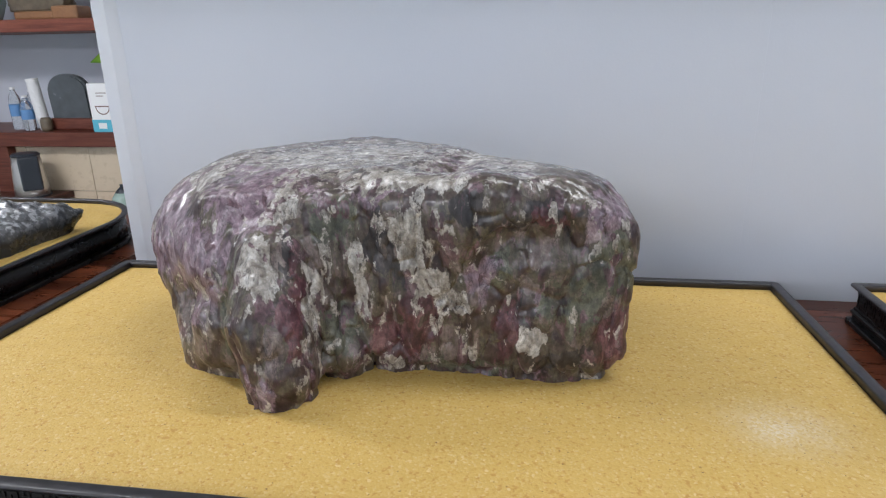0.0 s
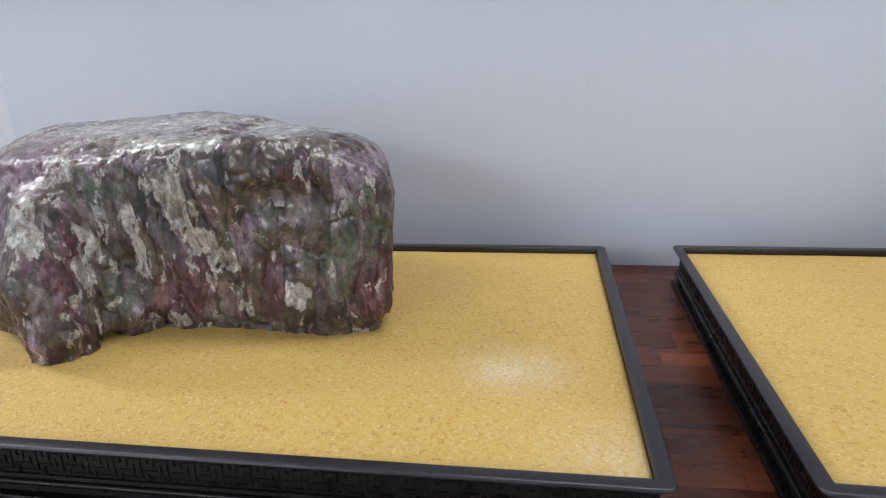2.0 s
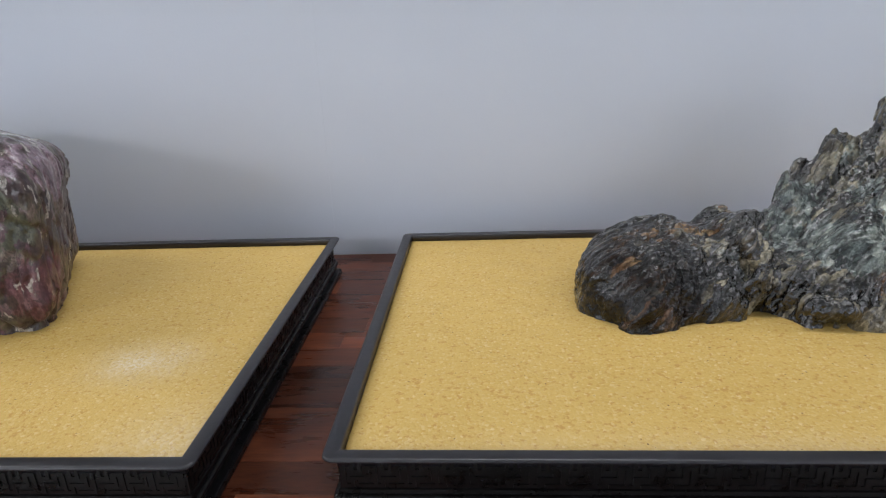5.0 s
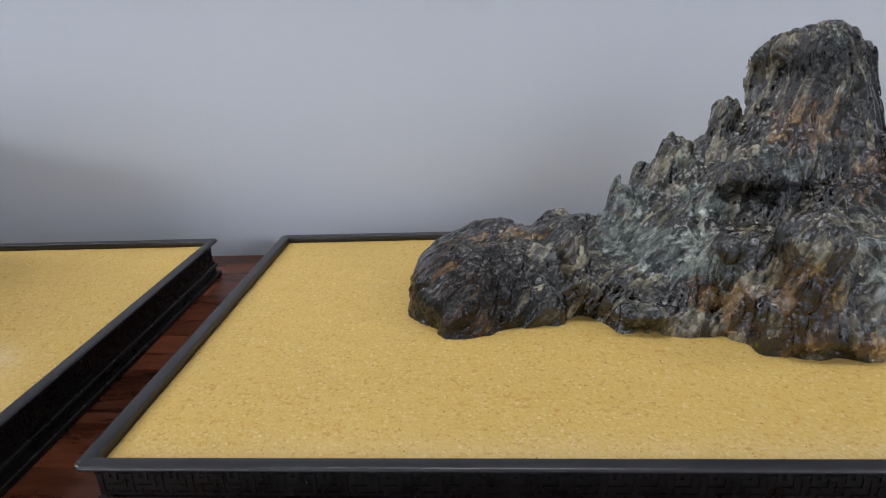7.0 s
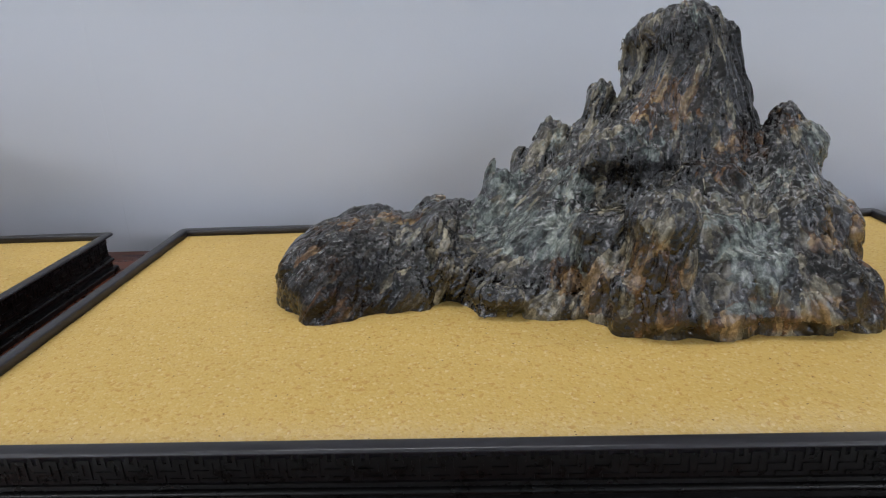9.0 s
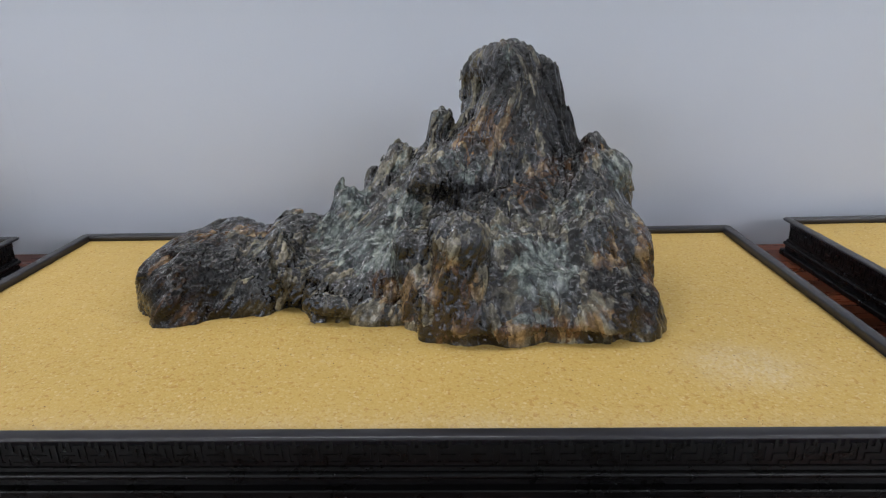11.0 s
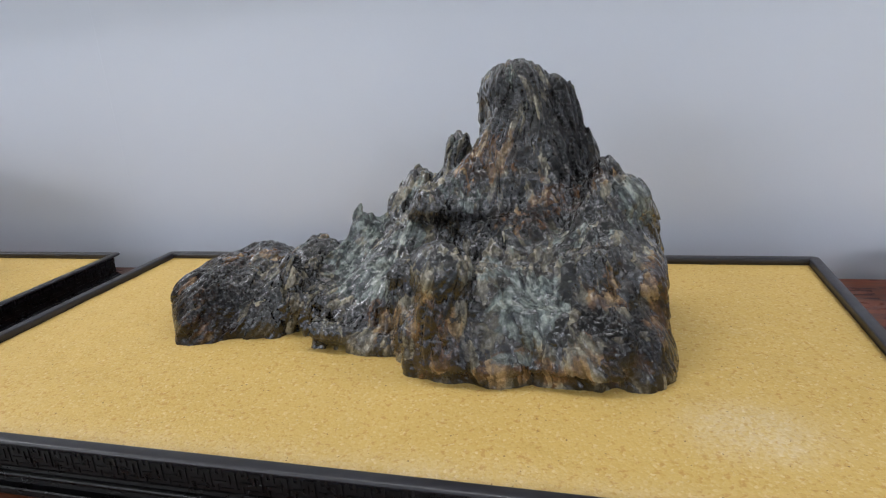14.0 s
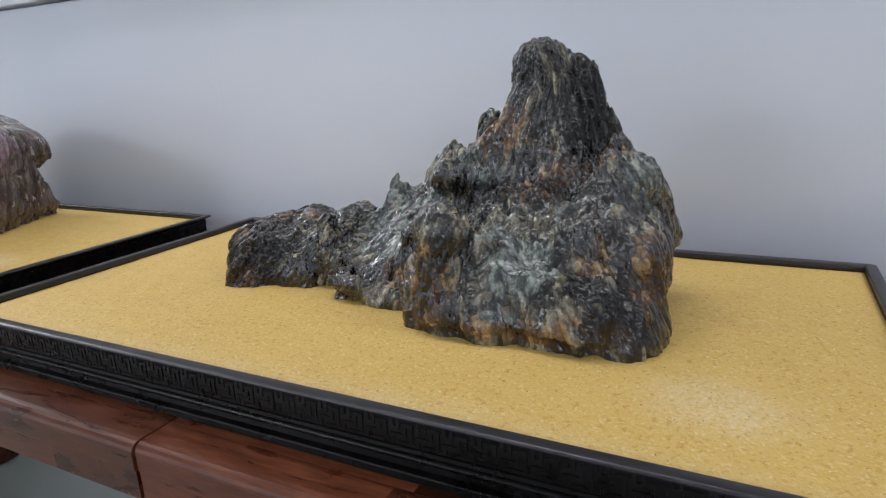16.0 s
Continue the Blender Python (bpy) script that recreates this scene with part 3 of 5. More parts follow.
tagged(mesh_object("floor", box(X0, X1, Y0, Y1, -0.1, 0.0), FLOOR), "grey-green vinyl floor under the display tables", "floor", kind="structure")
tagged(mesh_object("ceiling", box(X0, X1, Y0, Y1, CEIL, CEIL + 0.1), CEILING), "plain white ceiling with flat light panels", "ceiling", kind="structure")
for nm, b4 in (("wall_south", (X0, X1, Y0 - 0.12, Y0)), ("wall_north", (X0, X1, Y1, Y1 + 0.12)), ("wall_west", (X0 - 0.12, X0, Y0, Y1)), ("wall_east", (X1, X1 + 0.12, Y0, Y1))):
    tagged(mesh_object(nm, box(*b4, 0, CEIL), WALL), "plain pale grey painted room wall", "wall", kind="structure")

partition = thing("wall_partition", (0, WALL_Y, 0), "pale grey painted low partition wall behind the trays", "wall", kind="structure")
part("core", box(-1.144, X1, 0.006, 0.12, 0, 1.2390), TRIM, partition)
# rail added and set back: its dark gap stands in for the cap's shadow
part("cap_rail", box(-1.130, X1, 0.022, 0.11, 1.2392, 1.2453), TRIM, partition)
for a, c in ((-1.104, -0.1252), (-0.12504, 2.30), (2.3003, X1)):
    part("panel", box(a, c, 0.0, 0.006, 0, 1.2390), WALL, partition)
strip = bmesh.new()
sec = [(-1.146, 0.006), (-1.146, -0.004), (-1.144, -0.006), (-1.122, -0.006), (-1.120, -0.005), (-1.1045, 0.0015), (-1.1045, 0.006)]
low_ring, high_ring = [[strip.verts.new((x, y, z)) for x, y in sec] for z in (0.0, 1.2390)]
for k in range(len(sec)):
    strip.faces.new((low_ring[k], low_ring[(k + 1) % len(sec)], high_ring[(k + 1) % len(sec)], high_ring[k]))
strip.faces.new(list(reversed(low_ring)))
strip.faces.new(high_ring)
bmesh.ops.recalc_face_normals(strip, faces=strip.faces)
part("corner_trim", strip, TRIM, partition, "white corner strip at the wall's end")
part("cap", box(-1.160, X1, -0.020, 0.140, 1.2455, 1.2650, 0.002), TRIM, partition, "white flat cap board on top of the wall")

for x, y, w, d, watts in PANELS:
    lamp = thing("ceiling_light", (x, y, CEIL), "flat rectangular white ceiling light panel", "ceiling light", "ceiling lights")
    part("frame", frame_sweep(w + 0.06, d + 0.06, 0.004, [(0, 0), (0, -0.03), (0.03, -0.03), (0.03, 0)], 2), TRIM, lamp).location = (-w / 2 - 0.03, -d / 2 - 0.03, -0.001)
    part("diffuser", box(-w / 2, w / 2, -d / 2, d / 2, -0.012, -0.002), LAMP_GLOW, lamp)
    data = bpy.data.lights.new("panel_light", "AREA")
    data.shape, data.size, data.size_y, data.energy, data.color = "RECTANGLE", w, d, watts, LAMP_COLOUR
    src = new("panel_light", data)
    src.location = (x, y, CEIL - 0.035)


# ---- tables ----
def staves(table, x0, x1, y0, y1, front):
    """Rows of finger-jointed staves that make the top; the front row is two layers with a rounded nose."""
    unit = bpy.data.meshes.new("stave")
    b = box(0, 1, 0.0001, 0.0404, -0.057, 0, 0.0)
    b.to_mesh(unit)
    b.free()
    unit.materials.append(WOOD)
    nose = bmesh.new()
    sec = [(0.0404, 0.0), (0.012, 0.0)] + [(0.010 - 0.010 * math.sin(radians(a)), -0.010 + 0.010 * math.cos(radians(a))) for a in (15, 35, 55, 75, 90)] + [(0.0, -0.0275), (0.0404, -0.0275)]
    ends = [[nose.verts.new((x, y, z)) for y, z in sec] for x in (0, 1)]
    for i in range(len(sec)):
        j = (i + 1) % len(sec)
        nose.faces.new((ends[0][i], ends[0][j], ends[1][j], ends[1][i]))
    nose.faces.new(list(reversed(ends[0])))
    nose.faces.new(ends[1])
    bmesh.ops.recalc_face_normals(nose, faces=nose.faces)
    nose_me = bpy.data.meshes.new("nose_stave")
    nose.to_mesh(nose_me)
    nose.free()
    nose_me.materials.append(WOOD)
    lower = bpy.data.meshes.new("lower_stave")
    b = box(0, 1, 0.001, 0.0404, -0.057, -0.0279)
    b.to_mesh(lower)
    b.free()
    lower.materials.append(WOOD)
    rng = random.Random(int(abs(x0) * 100) + 3)
    rows = int(round((y1 - y0) / 0.0405))
    for r in range(rows):
        kinds = [(nose_me, 1), (lower, 2)] if (front and r == 0) else [(unit, 0)]
        for me, _ in kinds:
            x = x0
            while x < x1 - 0.01:
                ln = min(rng.uniform(0.14, 0.42), x1 - x)
                if x1 - x - ln < 0.12:
                    ln = x1 - x
                shared("stave", me, table, Matrix.Translation((x, y0 + r * 0.0405, TABLE_Z)) @ Matrix.Diagonal((ln - 0.0003, 1, 1, 1)))
                x += ln


def make_table(x0, x1, y0, y1, label, front=True):
    t = thing("display_table", (0, 0, 0), label, "table", "display tables")
    staves(t, x0, x1, y0, y1, front)
    for x in (x0 + 0.12, x1 - 0.12):
        for y in (y0 + 0.16, y1 - 0.10):
            part("leg", box(x - 0.035, x + 0.035, y - 0.035, y + 0.035, 0, TABLE_Z - 0.0572, 0.004), WOOD, t)
    return t


make_table(0.3855, 2.45, -0.048, 0.600, "dark reddish brown oiled stave table holding black trays")
make_table(-1.215, 0.3835, -0.050, 0.598, "reddish brown oiled stave table with rounded front edge")
make_table(-2.45, -1.218, 0.020, 1.00, "reddish brown stave table holding the rounded tray", False)


# ---- black trays filled with sand ----
KEY = ("###.####", "..#.#...", "#.#.#.##", "#.###.#.", "#.....#.", "#.#####.", "#.#.....", "###.####")


def fret_panel(length, height):
    """One carved plate, along x from 0 and facing -y: a key pattern stands proud of its ground."""
    n = max(1, int(round(length / 0.0232)))
    cols, rows = n * 8 + 1, 8
    up = np.zeros((cols, rows), bool)
    for i in range(cols):
        for j in range(rows):
            c = i % 8
            up[i, j] = KEY[7 - j][c] == "#"
    xs, zs = np.linspace(0, length, cols + 1), np.linspace(0, height, rows + 1)
    verts, faces = [], []

    def quad(*pts):
        faces.append(tuple(range(len(verts), len(verts) + 4)))
        verts.extend(pts)

    for i in range(cols):
        for j in range(rows):
            y = -0.0009 if up[i, j] else 0.0
            quad((xs[i], y, zs[j]), (xs[i + 1], y, zs[j]), (xs[i + 1], y, zs[j + 1]), (xs[i], y, zs[j + 1]))
            if i + 1 < cols and up[i, j] != up[i + 1, j]:
                y2 = -0.0009 if up[i + 1, j] else 0.0
                quad((xs[i + 1], y, zs[j]), (xs[i + 1], y2, zs[j]), (xs[i + 1], y2, zs[j + 1]), (xs[i + 1], y, zs[j + 1]))
            if j + 1 < rows and up[i, j] != up[i, j + 1]:
                y2 = -0.0009 if up[i, j + 1] else 0.0
                quad((xs[i], y, zs[j + 1]), (xs[i + 1], y, zs[j + 1]), (xs[i + 1], y2, zs[j + 1]), (xs[i], y2, zs[j + 1]))
    me = bpy.data.meshes.new("plate")
    me.from_pydata(verts, [], faces)
    bm = bmesh.new()
    bm.from_mesh(me)
    bpy.data.meshes.remove(me)
    bmesh.ops.remove_doubles(bm, verts=bm.verts, dist=0.00005)
    return bm


def make_tray(place, turn, length, depth, radius, label, steps=6, fret=True):
    tray = thing("display_tray", place, label, "tray", "black display trays", turn=turn)
    big = radius > 0.05
    part("lip", frame_sweep(length, depth, radius, [(0.0008, 0.0545), (0.0, 0.0553), (0.0, 0.0566), (0.0007, 0.0576), (0.0022, 0.0580), (0.0112, 0.0580), (0.0124, 0.0576), (0.0130, 0.0566), (0.0130, 0.0440), (0.0100, 0.0440), (0.0098, 0.0526), (0.0060, 0.0540)], steps), RIM, tray, "flat satin rim", True)
    if big:
        side = part("side", frame_sweep(length, depth, radius, [(0.0100, 0.0482), (0.0060, 0.030), (0.0075, 0.0124), (0.0135, 0.0124), (0.0135, 0.0482)], steps), LACQUER, tray, smooth=True)
    else:
        side = part("side", frame_sweep(length, depth, radius, [(0.0106, 0.0524), (0.0106, 0.0520), (0.0106, 0.0252), (0.0090, 0.0244), (0.0086, 0.0212), (0.0129, 0.0170), (0.0129, 0.0436), (0.0120, 0.0524)], steps), LACQUER, tray)
        part("bead", frame_sweep(length, depth, radius, [(0.0080, 0.0150), (0.0062, 0.0156), (0.0052, 0.0168), (0.0050, 0.0184), (0.0056, 0.0200), (0.0080, 0.0210), (0.0110, 0.0210), (0.0110, 0.0150)], steps), LACQUER, tray, "rounded raised moulding", True)
        part("neck", frame_sweep(length, depth, radius, [(0.0088, 0.0149), (0.0085, 0.0085), (0.0128, 0.0080), (0.0128, 0.0149)], steps), LACQUER, tray)
    part("plinth", frame_sweep(length, depth, radius, [(0.0020, 0.0), (0.0012, 0.0015), (0.0014, 0.0066), (0.0024, 0.0078), (0.0080, 0.0084), (0.0140, 0.0084), (0.0140, 0.0)], steps), LACQUER, tray)
    part("pan", box(0.0125, length - 0.0125, 0.0125, depth - 0.0125, 0.002, 0.010) if not big else box(0.13, length - 0.13, 0.02, depth - 0.02, 0.002, 0.010), LACQUER, tray)
    if fret:
        fh = 0.0258
        part("fret", fret_panel(length - 0.026, fh), LACQUER, side, "carved key-fret band").matrix_basis = pose(0.013, 0.0105, 0.0258)
        part("fret", fret_panel(length - 0.026, fh), LACQUER, side, "carved key-fret band").matrix_basis = pose(length - 0.013, depth - 0.0105, 0.0258, 0, 0, 180)
        part("fret", fret_panel(depth - 0.026, fh), LACQUER, side, "carved key-fret band").matrix_basis = pose(length - 0.0105, 0.013, 0.0258, 0, 0, 90)
        part("fret", fret_panel(depth - 0.026, fh), LACQUER, side, "carved key-fret band").matrix_basis = pose(0.0105, depth - 0.013, 0.0258, 0, 0, -90)
    return tray


def make_sand_bed(place, turn, length, depth, radius, mounds, pales, label, seed):
    """A bed of sand with soft waves, raised where a stone presses into it."""
    nx, ny, e = int(length / 0.005), int(depth / 0.005), 0.0134
    gx, gy = np.meshgrid(np.linspace(0, 1, nx), np.linspace(0, 1, ny), indexing="ij")
    px, py = e + gx * (length - 2 * e), e + gy * (depth - 2 * e)
    if radius > 0.05:
        cx, cy = length / 2, depth / 2
        qx, qy = px - cx, py - cy
        ox, oy = np.maximum(np.abs(qx) - (cx - radius), 0), np.maximum(np.abs(qy) - (cy - radius), 0)
        far = np.sqrt(ox ** 2 + oy ** 2)
        k = np.where(far > radius - e, (radius - e) / np.maximum(far, 1e-6), 1.0)
        px = cx + np.sign(qx) * (np.minimum(np.abs(qx), cx - radius) + ox * k)
        py = cy + np.sign(qy) * (np.minimum(np.abs(qy), cy - radius) + oy * k)
    edge = np.minimum(np.minimum(px, length - px), np.minimum(py, depth - py))
    z = 0.0478 + 0.0080 * (1 - np.exp(-edge / 0.07))
    z = z + np.clip(edge / 0.06, 0, 1) * 0.0016 * layers(px * 11 + seed, py * 11, 0 * px + seed, 2) + np.clip(edge / 0.03, 0.2, 1) * 0.0006 * layers(px * 60 + seed, py * 60, 0 * px + seed, 2)
    w = np.zeros_like(px)
    for mx, my, rx, ry, up in mounds:
        z = z + up * np.exp(-(((px - mx) / rx) ** 2 + ((py - my) / ry) ** 2) ** 2)
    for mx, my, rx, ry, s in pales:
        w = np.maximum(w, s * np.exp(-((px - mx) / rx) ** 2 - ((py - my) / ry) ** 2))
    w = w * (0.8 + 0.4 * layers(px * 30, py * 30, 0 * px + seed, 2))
    idx = np.arange(nx * ny).reshape(nx, ny)
    quads = np.stack([idx[:-1, :-1], idx[1:, :-1], idx[1:, 1:], idx[:-1, 1:]], -1).reshape(-1, 4)
    verts = np.stack([px, py, z], -1).reshape(-1, 3)
    ring = np.concatenate([idx[:, 0], idx[-1, 1:], idx[-2::-1, -1], idx[0, -2:0:-1]])
    low = verts[ring] * [1, 1, 0] + [0, 0, 0.0105]
    skirt = len(verts) + np.arange(len(ring))
    nxt = np.roll(np.arange(len(ring)), -1)
    side = np.stack([ring, skirt, skirt[nxt], ring[nxt]], -1)
    me = bpy.data.meshes.new("sand_bed")
    me.from_pydata(np.concatenate([verts, low]).tolist(), [], np.concatenate([quads, side]).tolist())
    me.polygons.foreach_set("use_smooth", [True] * len(me.polygons))
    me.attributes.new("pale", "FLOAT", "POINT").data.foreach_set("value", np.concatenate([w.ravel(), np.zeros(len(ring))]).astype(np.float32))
    me.materials.append(SAND)
    ob = new("sand_bed", me)
    ob.matrix_basis = pose(*place, 0, 0, turn)
    return tagged(ob, label, "sand", kind="stuff")


T1, T1R = (-1.0915, -0.0165, TABLE_Z), 0.45
T2, T2R = (0.0, 0.0, TABLE_Z), 0.0
T3, T3R = (1.1075, 0.036, TABLE_Z), 1.3
TD = 0.5275
make_tray(T1, T1R, 1.0, TD, 0.009, "black lacquered tray of yellow sand with the mauve stone")
make_tray(T2, T2R, 1.0, TD, 0.009, "black lacquered tray of yellow sand with the mountain stone")
make_tray(T3, T3R, 1.0, TD, 0.009, "empty black lacquered tray of yellow sand")
make_tray((-2.268, 0.13, TABLE_Z), 0, 1.0, 0.775, 0.20, "rounded glossy black tray of yellow sand", 14, False)
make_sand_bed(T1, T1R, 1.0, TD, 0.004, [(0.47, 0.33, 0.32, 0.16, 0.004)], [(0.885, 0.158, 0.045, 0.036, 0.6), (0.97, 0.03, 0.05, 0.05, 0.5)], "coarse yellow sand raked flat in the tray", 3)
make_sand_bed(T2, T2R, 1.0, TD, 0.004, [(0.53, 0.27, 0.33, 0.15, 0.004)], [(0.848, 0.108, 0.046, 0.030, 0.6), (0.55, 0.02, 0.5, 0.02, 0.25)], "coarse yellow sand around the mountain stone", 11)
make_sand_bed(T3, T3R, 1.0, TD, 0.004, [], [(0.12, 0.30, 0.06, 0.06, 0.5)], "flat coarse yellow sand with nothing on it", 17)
make_sand_bed((-2.268, 0.13, TABLE_Z), 0, 1.0, 0.775, 0.20, [], [], "smooth yellow sand in the rounded tray", 23)


# ---- the mauve stone ----
def mauve_form(p):
    p = (p[0], p[1], np.maximum(p[2], 0.806))
    f = block(p, (-0.5599, 0.3228, 0.8975), (0.2156, 0.1298, 0.0949), 0.0198, (0.0013, -0.0678))
    f = blend(f, egg(p, (-0.6451, 0.3451, 0.959), (0.1587, 0.1428, 0.1051)), 0.03)
    f = blend(f, block(p, (-0.4195, 0.2796, 0.9159), (0.0921, 0.0739, 0.096), 0.0175, (-0.0021, -0.0271)), 0.02)
    f = blend(f, egg(p, (-0.4123, 0.2606, 0.8501), (0.0582, 0.1249, 0.0519)), 0.02)
    f = carve(f, cut(p, (-0.5502, 0.2998, 1.011), (-0.0296, -0.022, 0.9991)), 0.02)
    f = carve(f, cut(p, (-0.4209, 0.3003, 1.008), (0.266, 0.3111, 0.8328)), 0.02)
    f = blend(f, horn(p, (-0.5942, 0.2276, 0.9803), (-0.4742, 0.1907, 0.9728), 0.0282, 0.0369), 0.02)
    f = carve(f, cut(p, (-0.358, 0.269, 0.9925), (0.5722, -0.1651, 0.7147)), 0.02)
    f = carve(f, cut(p, (-0.4997, 0.1867, 0.9171), (0.0313, -1.003, -0.0802)), 0.02)
    f = carve(f, cut(p, (-0.3511, 0.2003, 0.8991), (0.5479, -0.8386, -0.024)), 0.02)
    f = carve(f, cut(p, (-0.3326, 0.2293, 0.8675), (0.8463, 0.4525, -0.1226)), 0.03)
    f = blend(f, egg(p, (-0.7856, 0.3071, 0.916), (0.0978, 0.1, 0.0819)), 0.04)
    f = blend(f, egg(p, (-0.7261, 0.2683, 0.9272), (0.0889, 0.1045, 0.055)), 0.03)
    f = blend(f, horn(p, (-0.6789, 0.1489, 0.824), (-0.6783, 0.211, 0.9484), 0.0375, 0.0216), 0.025)
    f = blend(f, horn(p, (-0.6906, 0.1526, 0.8727), (-0.6898, 0.1763, 0.9317), 0.0397, 0.0343), 0.02)
    f = blend(f, horn(p, (-0.632, 0.1982, 0.8249), (-0.6662, 0.194, 0.9377), 0.0245, 0.004), 0.02)
    f = blend(f, horn(p, (-0.7224, 0.2097, 0.7944), (-0.7379, 0.1986, 0.9009), 0.0251, 0.0361), 0.02)
    f = blend(f, horn(p, (-0.7807, 0.2218, 0.8082), (-0.8103, 0.2574, 0.8761), 0.041, 0.0396), 0.02)
    f = blend(f, block(p, (-0.7376, 0.2194, 0.8435), (0.0475, 0.0606, 0.0375), 0.0255, (-0, 0.0004)), 0.02)
    f = carve(f, horn(p, (-0.4295, 0.4006, 0.9179), (-0.479, 0.4347, 0.8651), 0.0055, 0.0331), 0.03)
    f = carve(f, horn(p, (-0.33, 0.3, 0.88), (-0.36, 0.36, 0.88), 0.01, 0.02), 0.02)
    f = carve(f, horn(p, (-0.2996, 0.2498, 0.7978), (-0.3588, 0.1844, 0.8048), 0.0163, 0.0167), 0.015)
    f = carve(f, horn(p, (-0.4612, 0.1818, 0.9464), (-0.4, 0.1816, 0.9503), 0.0226, 0.0216), 0.012)
    return f


def mauve_grain(p, up):
    """Upright ribs and cracks on the sides, a smooth worn top."""
    x, y, z = p
    wx = x + 0.010 * value_noise(x * 24, y * 24, z * 12)
    wy = y + 0.010 * value_noise(x * 24 + 7, y * 24, z * 12)
    wz = z + 0.014 * value_noise(x * 20 + 3, y * 20, z * 14)
    rib, gap, _, _ = cells(wx * 30, wy * 30, wz * 11)
    knob, _, lift, lip = cells(wx * 85 + 3, wy * 85, wz * 34)
    side = 1 - 0.80 * up
    left = np.exp(-((x + 0.80) / 0.07) ** 2)
    side = side * (1 - 0.65 * left)
    out = side * (0.0032 * rib ** 2 + 0.0016 * knob ** 2 - 0.0020 * lift + 0.0012 * lip) - 0.0004 * side
    out = out + 0.0026 * np.clip(1 - (gap - rib) / 0.10, 0, 1) * side
    out = out - 0.0028 * value_noise(x * 15 + 3, y * 15, z * 12) - 0.0009 * layers(x * 60 + 7, y * 60, z * 40, 3)
    return out - 0.0005 * layers(x * 170, y * 170, z * 130, 2)


def mauve_marks(p):
    """Where its kinds of rock lie, with a dark band below the top edge."""
    x, y, z = p
    q = [x + 0.010 * value_noise(x * 45, y * 45, z * 30) + 0.005 * value_noise(x * 120, y * 120, z * 80),
         y + 0.010 * value_noise(x * 45 + 9, y * 45, z * 30),
         z + 0.014 * value_noise(x * 45 + 5, y * 45, z * 30) + 0.006 * value_noise(x * 120 + 3, y * 120, z * 80)]
    # cream patches; the wide ones on top also paint in its sheen
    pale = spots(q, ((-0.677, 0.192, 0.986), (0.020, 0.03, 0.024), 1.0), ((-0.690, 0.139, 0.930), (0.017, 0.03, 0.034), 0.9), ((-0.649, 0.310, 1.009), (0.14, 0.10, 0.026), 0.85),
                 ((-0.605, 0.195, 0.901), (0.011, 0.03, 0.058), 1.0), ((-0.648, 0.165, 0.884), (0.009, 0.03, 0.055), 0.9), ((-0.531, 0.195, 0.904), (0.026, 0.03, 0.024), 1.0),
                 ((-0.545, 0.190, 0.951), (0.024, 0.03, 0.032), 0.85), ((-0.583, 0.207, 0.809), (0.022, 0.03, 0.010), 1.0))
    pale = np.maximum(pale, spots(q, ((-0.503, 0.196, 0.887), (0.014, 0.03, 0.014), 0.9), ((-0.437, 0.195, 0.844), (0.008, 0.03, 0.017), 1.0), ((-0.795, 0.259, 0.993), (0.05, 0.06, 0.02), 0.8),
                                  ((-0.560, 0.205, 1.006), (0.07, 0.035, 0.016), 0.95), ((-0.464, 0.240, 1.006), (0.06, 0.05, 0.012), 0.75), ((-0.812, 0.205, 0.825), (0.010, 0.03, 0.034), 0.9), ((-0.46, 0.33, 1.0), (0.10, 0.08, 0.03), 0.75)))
    # mauve rock; the wide spots on top help paint the same sheen
    mauve = spots(q, ((-0.718, 0.191, 0.975), (0.045, 0.04, 0.030), 1.0), ((-0.775, 0.180, 0.922), (0.050, 0.06, 0.050), 1.0), ((-0.826, 0.230, 0.935), (0.04, 0.10, 0.060), 1.0), ((-0.683, 0.125, 0.815), (0.022, 0.03, 0.022), 0.8),
                  ((-0.365, 0.210, 0.975), (0.030, 0.05, 0.026), 0.6), ((-0.594, 0.199, 1.000), (0.026, 0.03, 0.016), 0.8), ((-0.487, 0.194, 0.912), (0.018, 0.03, 0.022), 0.9), ((-0.519, 0.205, 1.009), (0.04, 0.03, 0.010), 0.8), ((-0.36, 0.30, 0.97), (0.04, 0.07, 0.05), 0.7), ((-0.70, 0.26, 1.0), (0.10, 0.08, 0.03), 0.7), ((-0.52, 0.29, 1.005), (0.08, 0.06, 0.02), 0.6))
    maroon = spots(q, ((-0.660, 0.137, 0.887), (0.011, 0.03, 0.055), 1.0), ((-0.573, 0.199, 0.842), (0.040, 0.03, 0.032), 1.0), ((-0.549, 0.197, 0.879), (0.026, 0.03, 0.022), 0.9), ((-0.352, 0.215, 0.845), (0.022, 0.05, 0.035), 1.0),
                   ((-0.459, 0.198, 0.853), (0.016, 0.03, 0.034), 0.9), ((-0.683, 0.127, 0.818), (0.024, 0.03, 0.022), 0.9), ((-0.43, 0.2, 0.97), (0.03, 0.03, 0.015), 0.6))
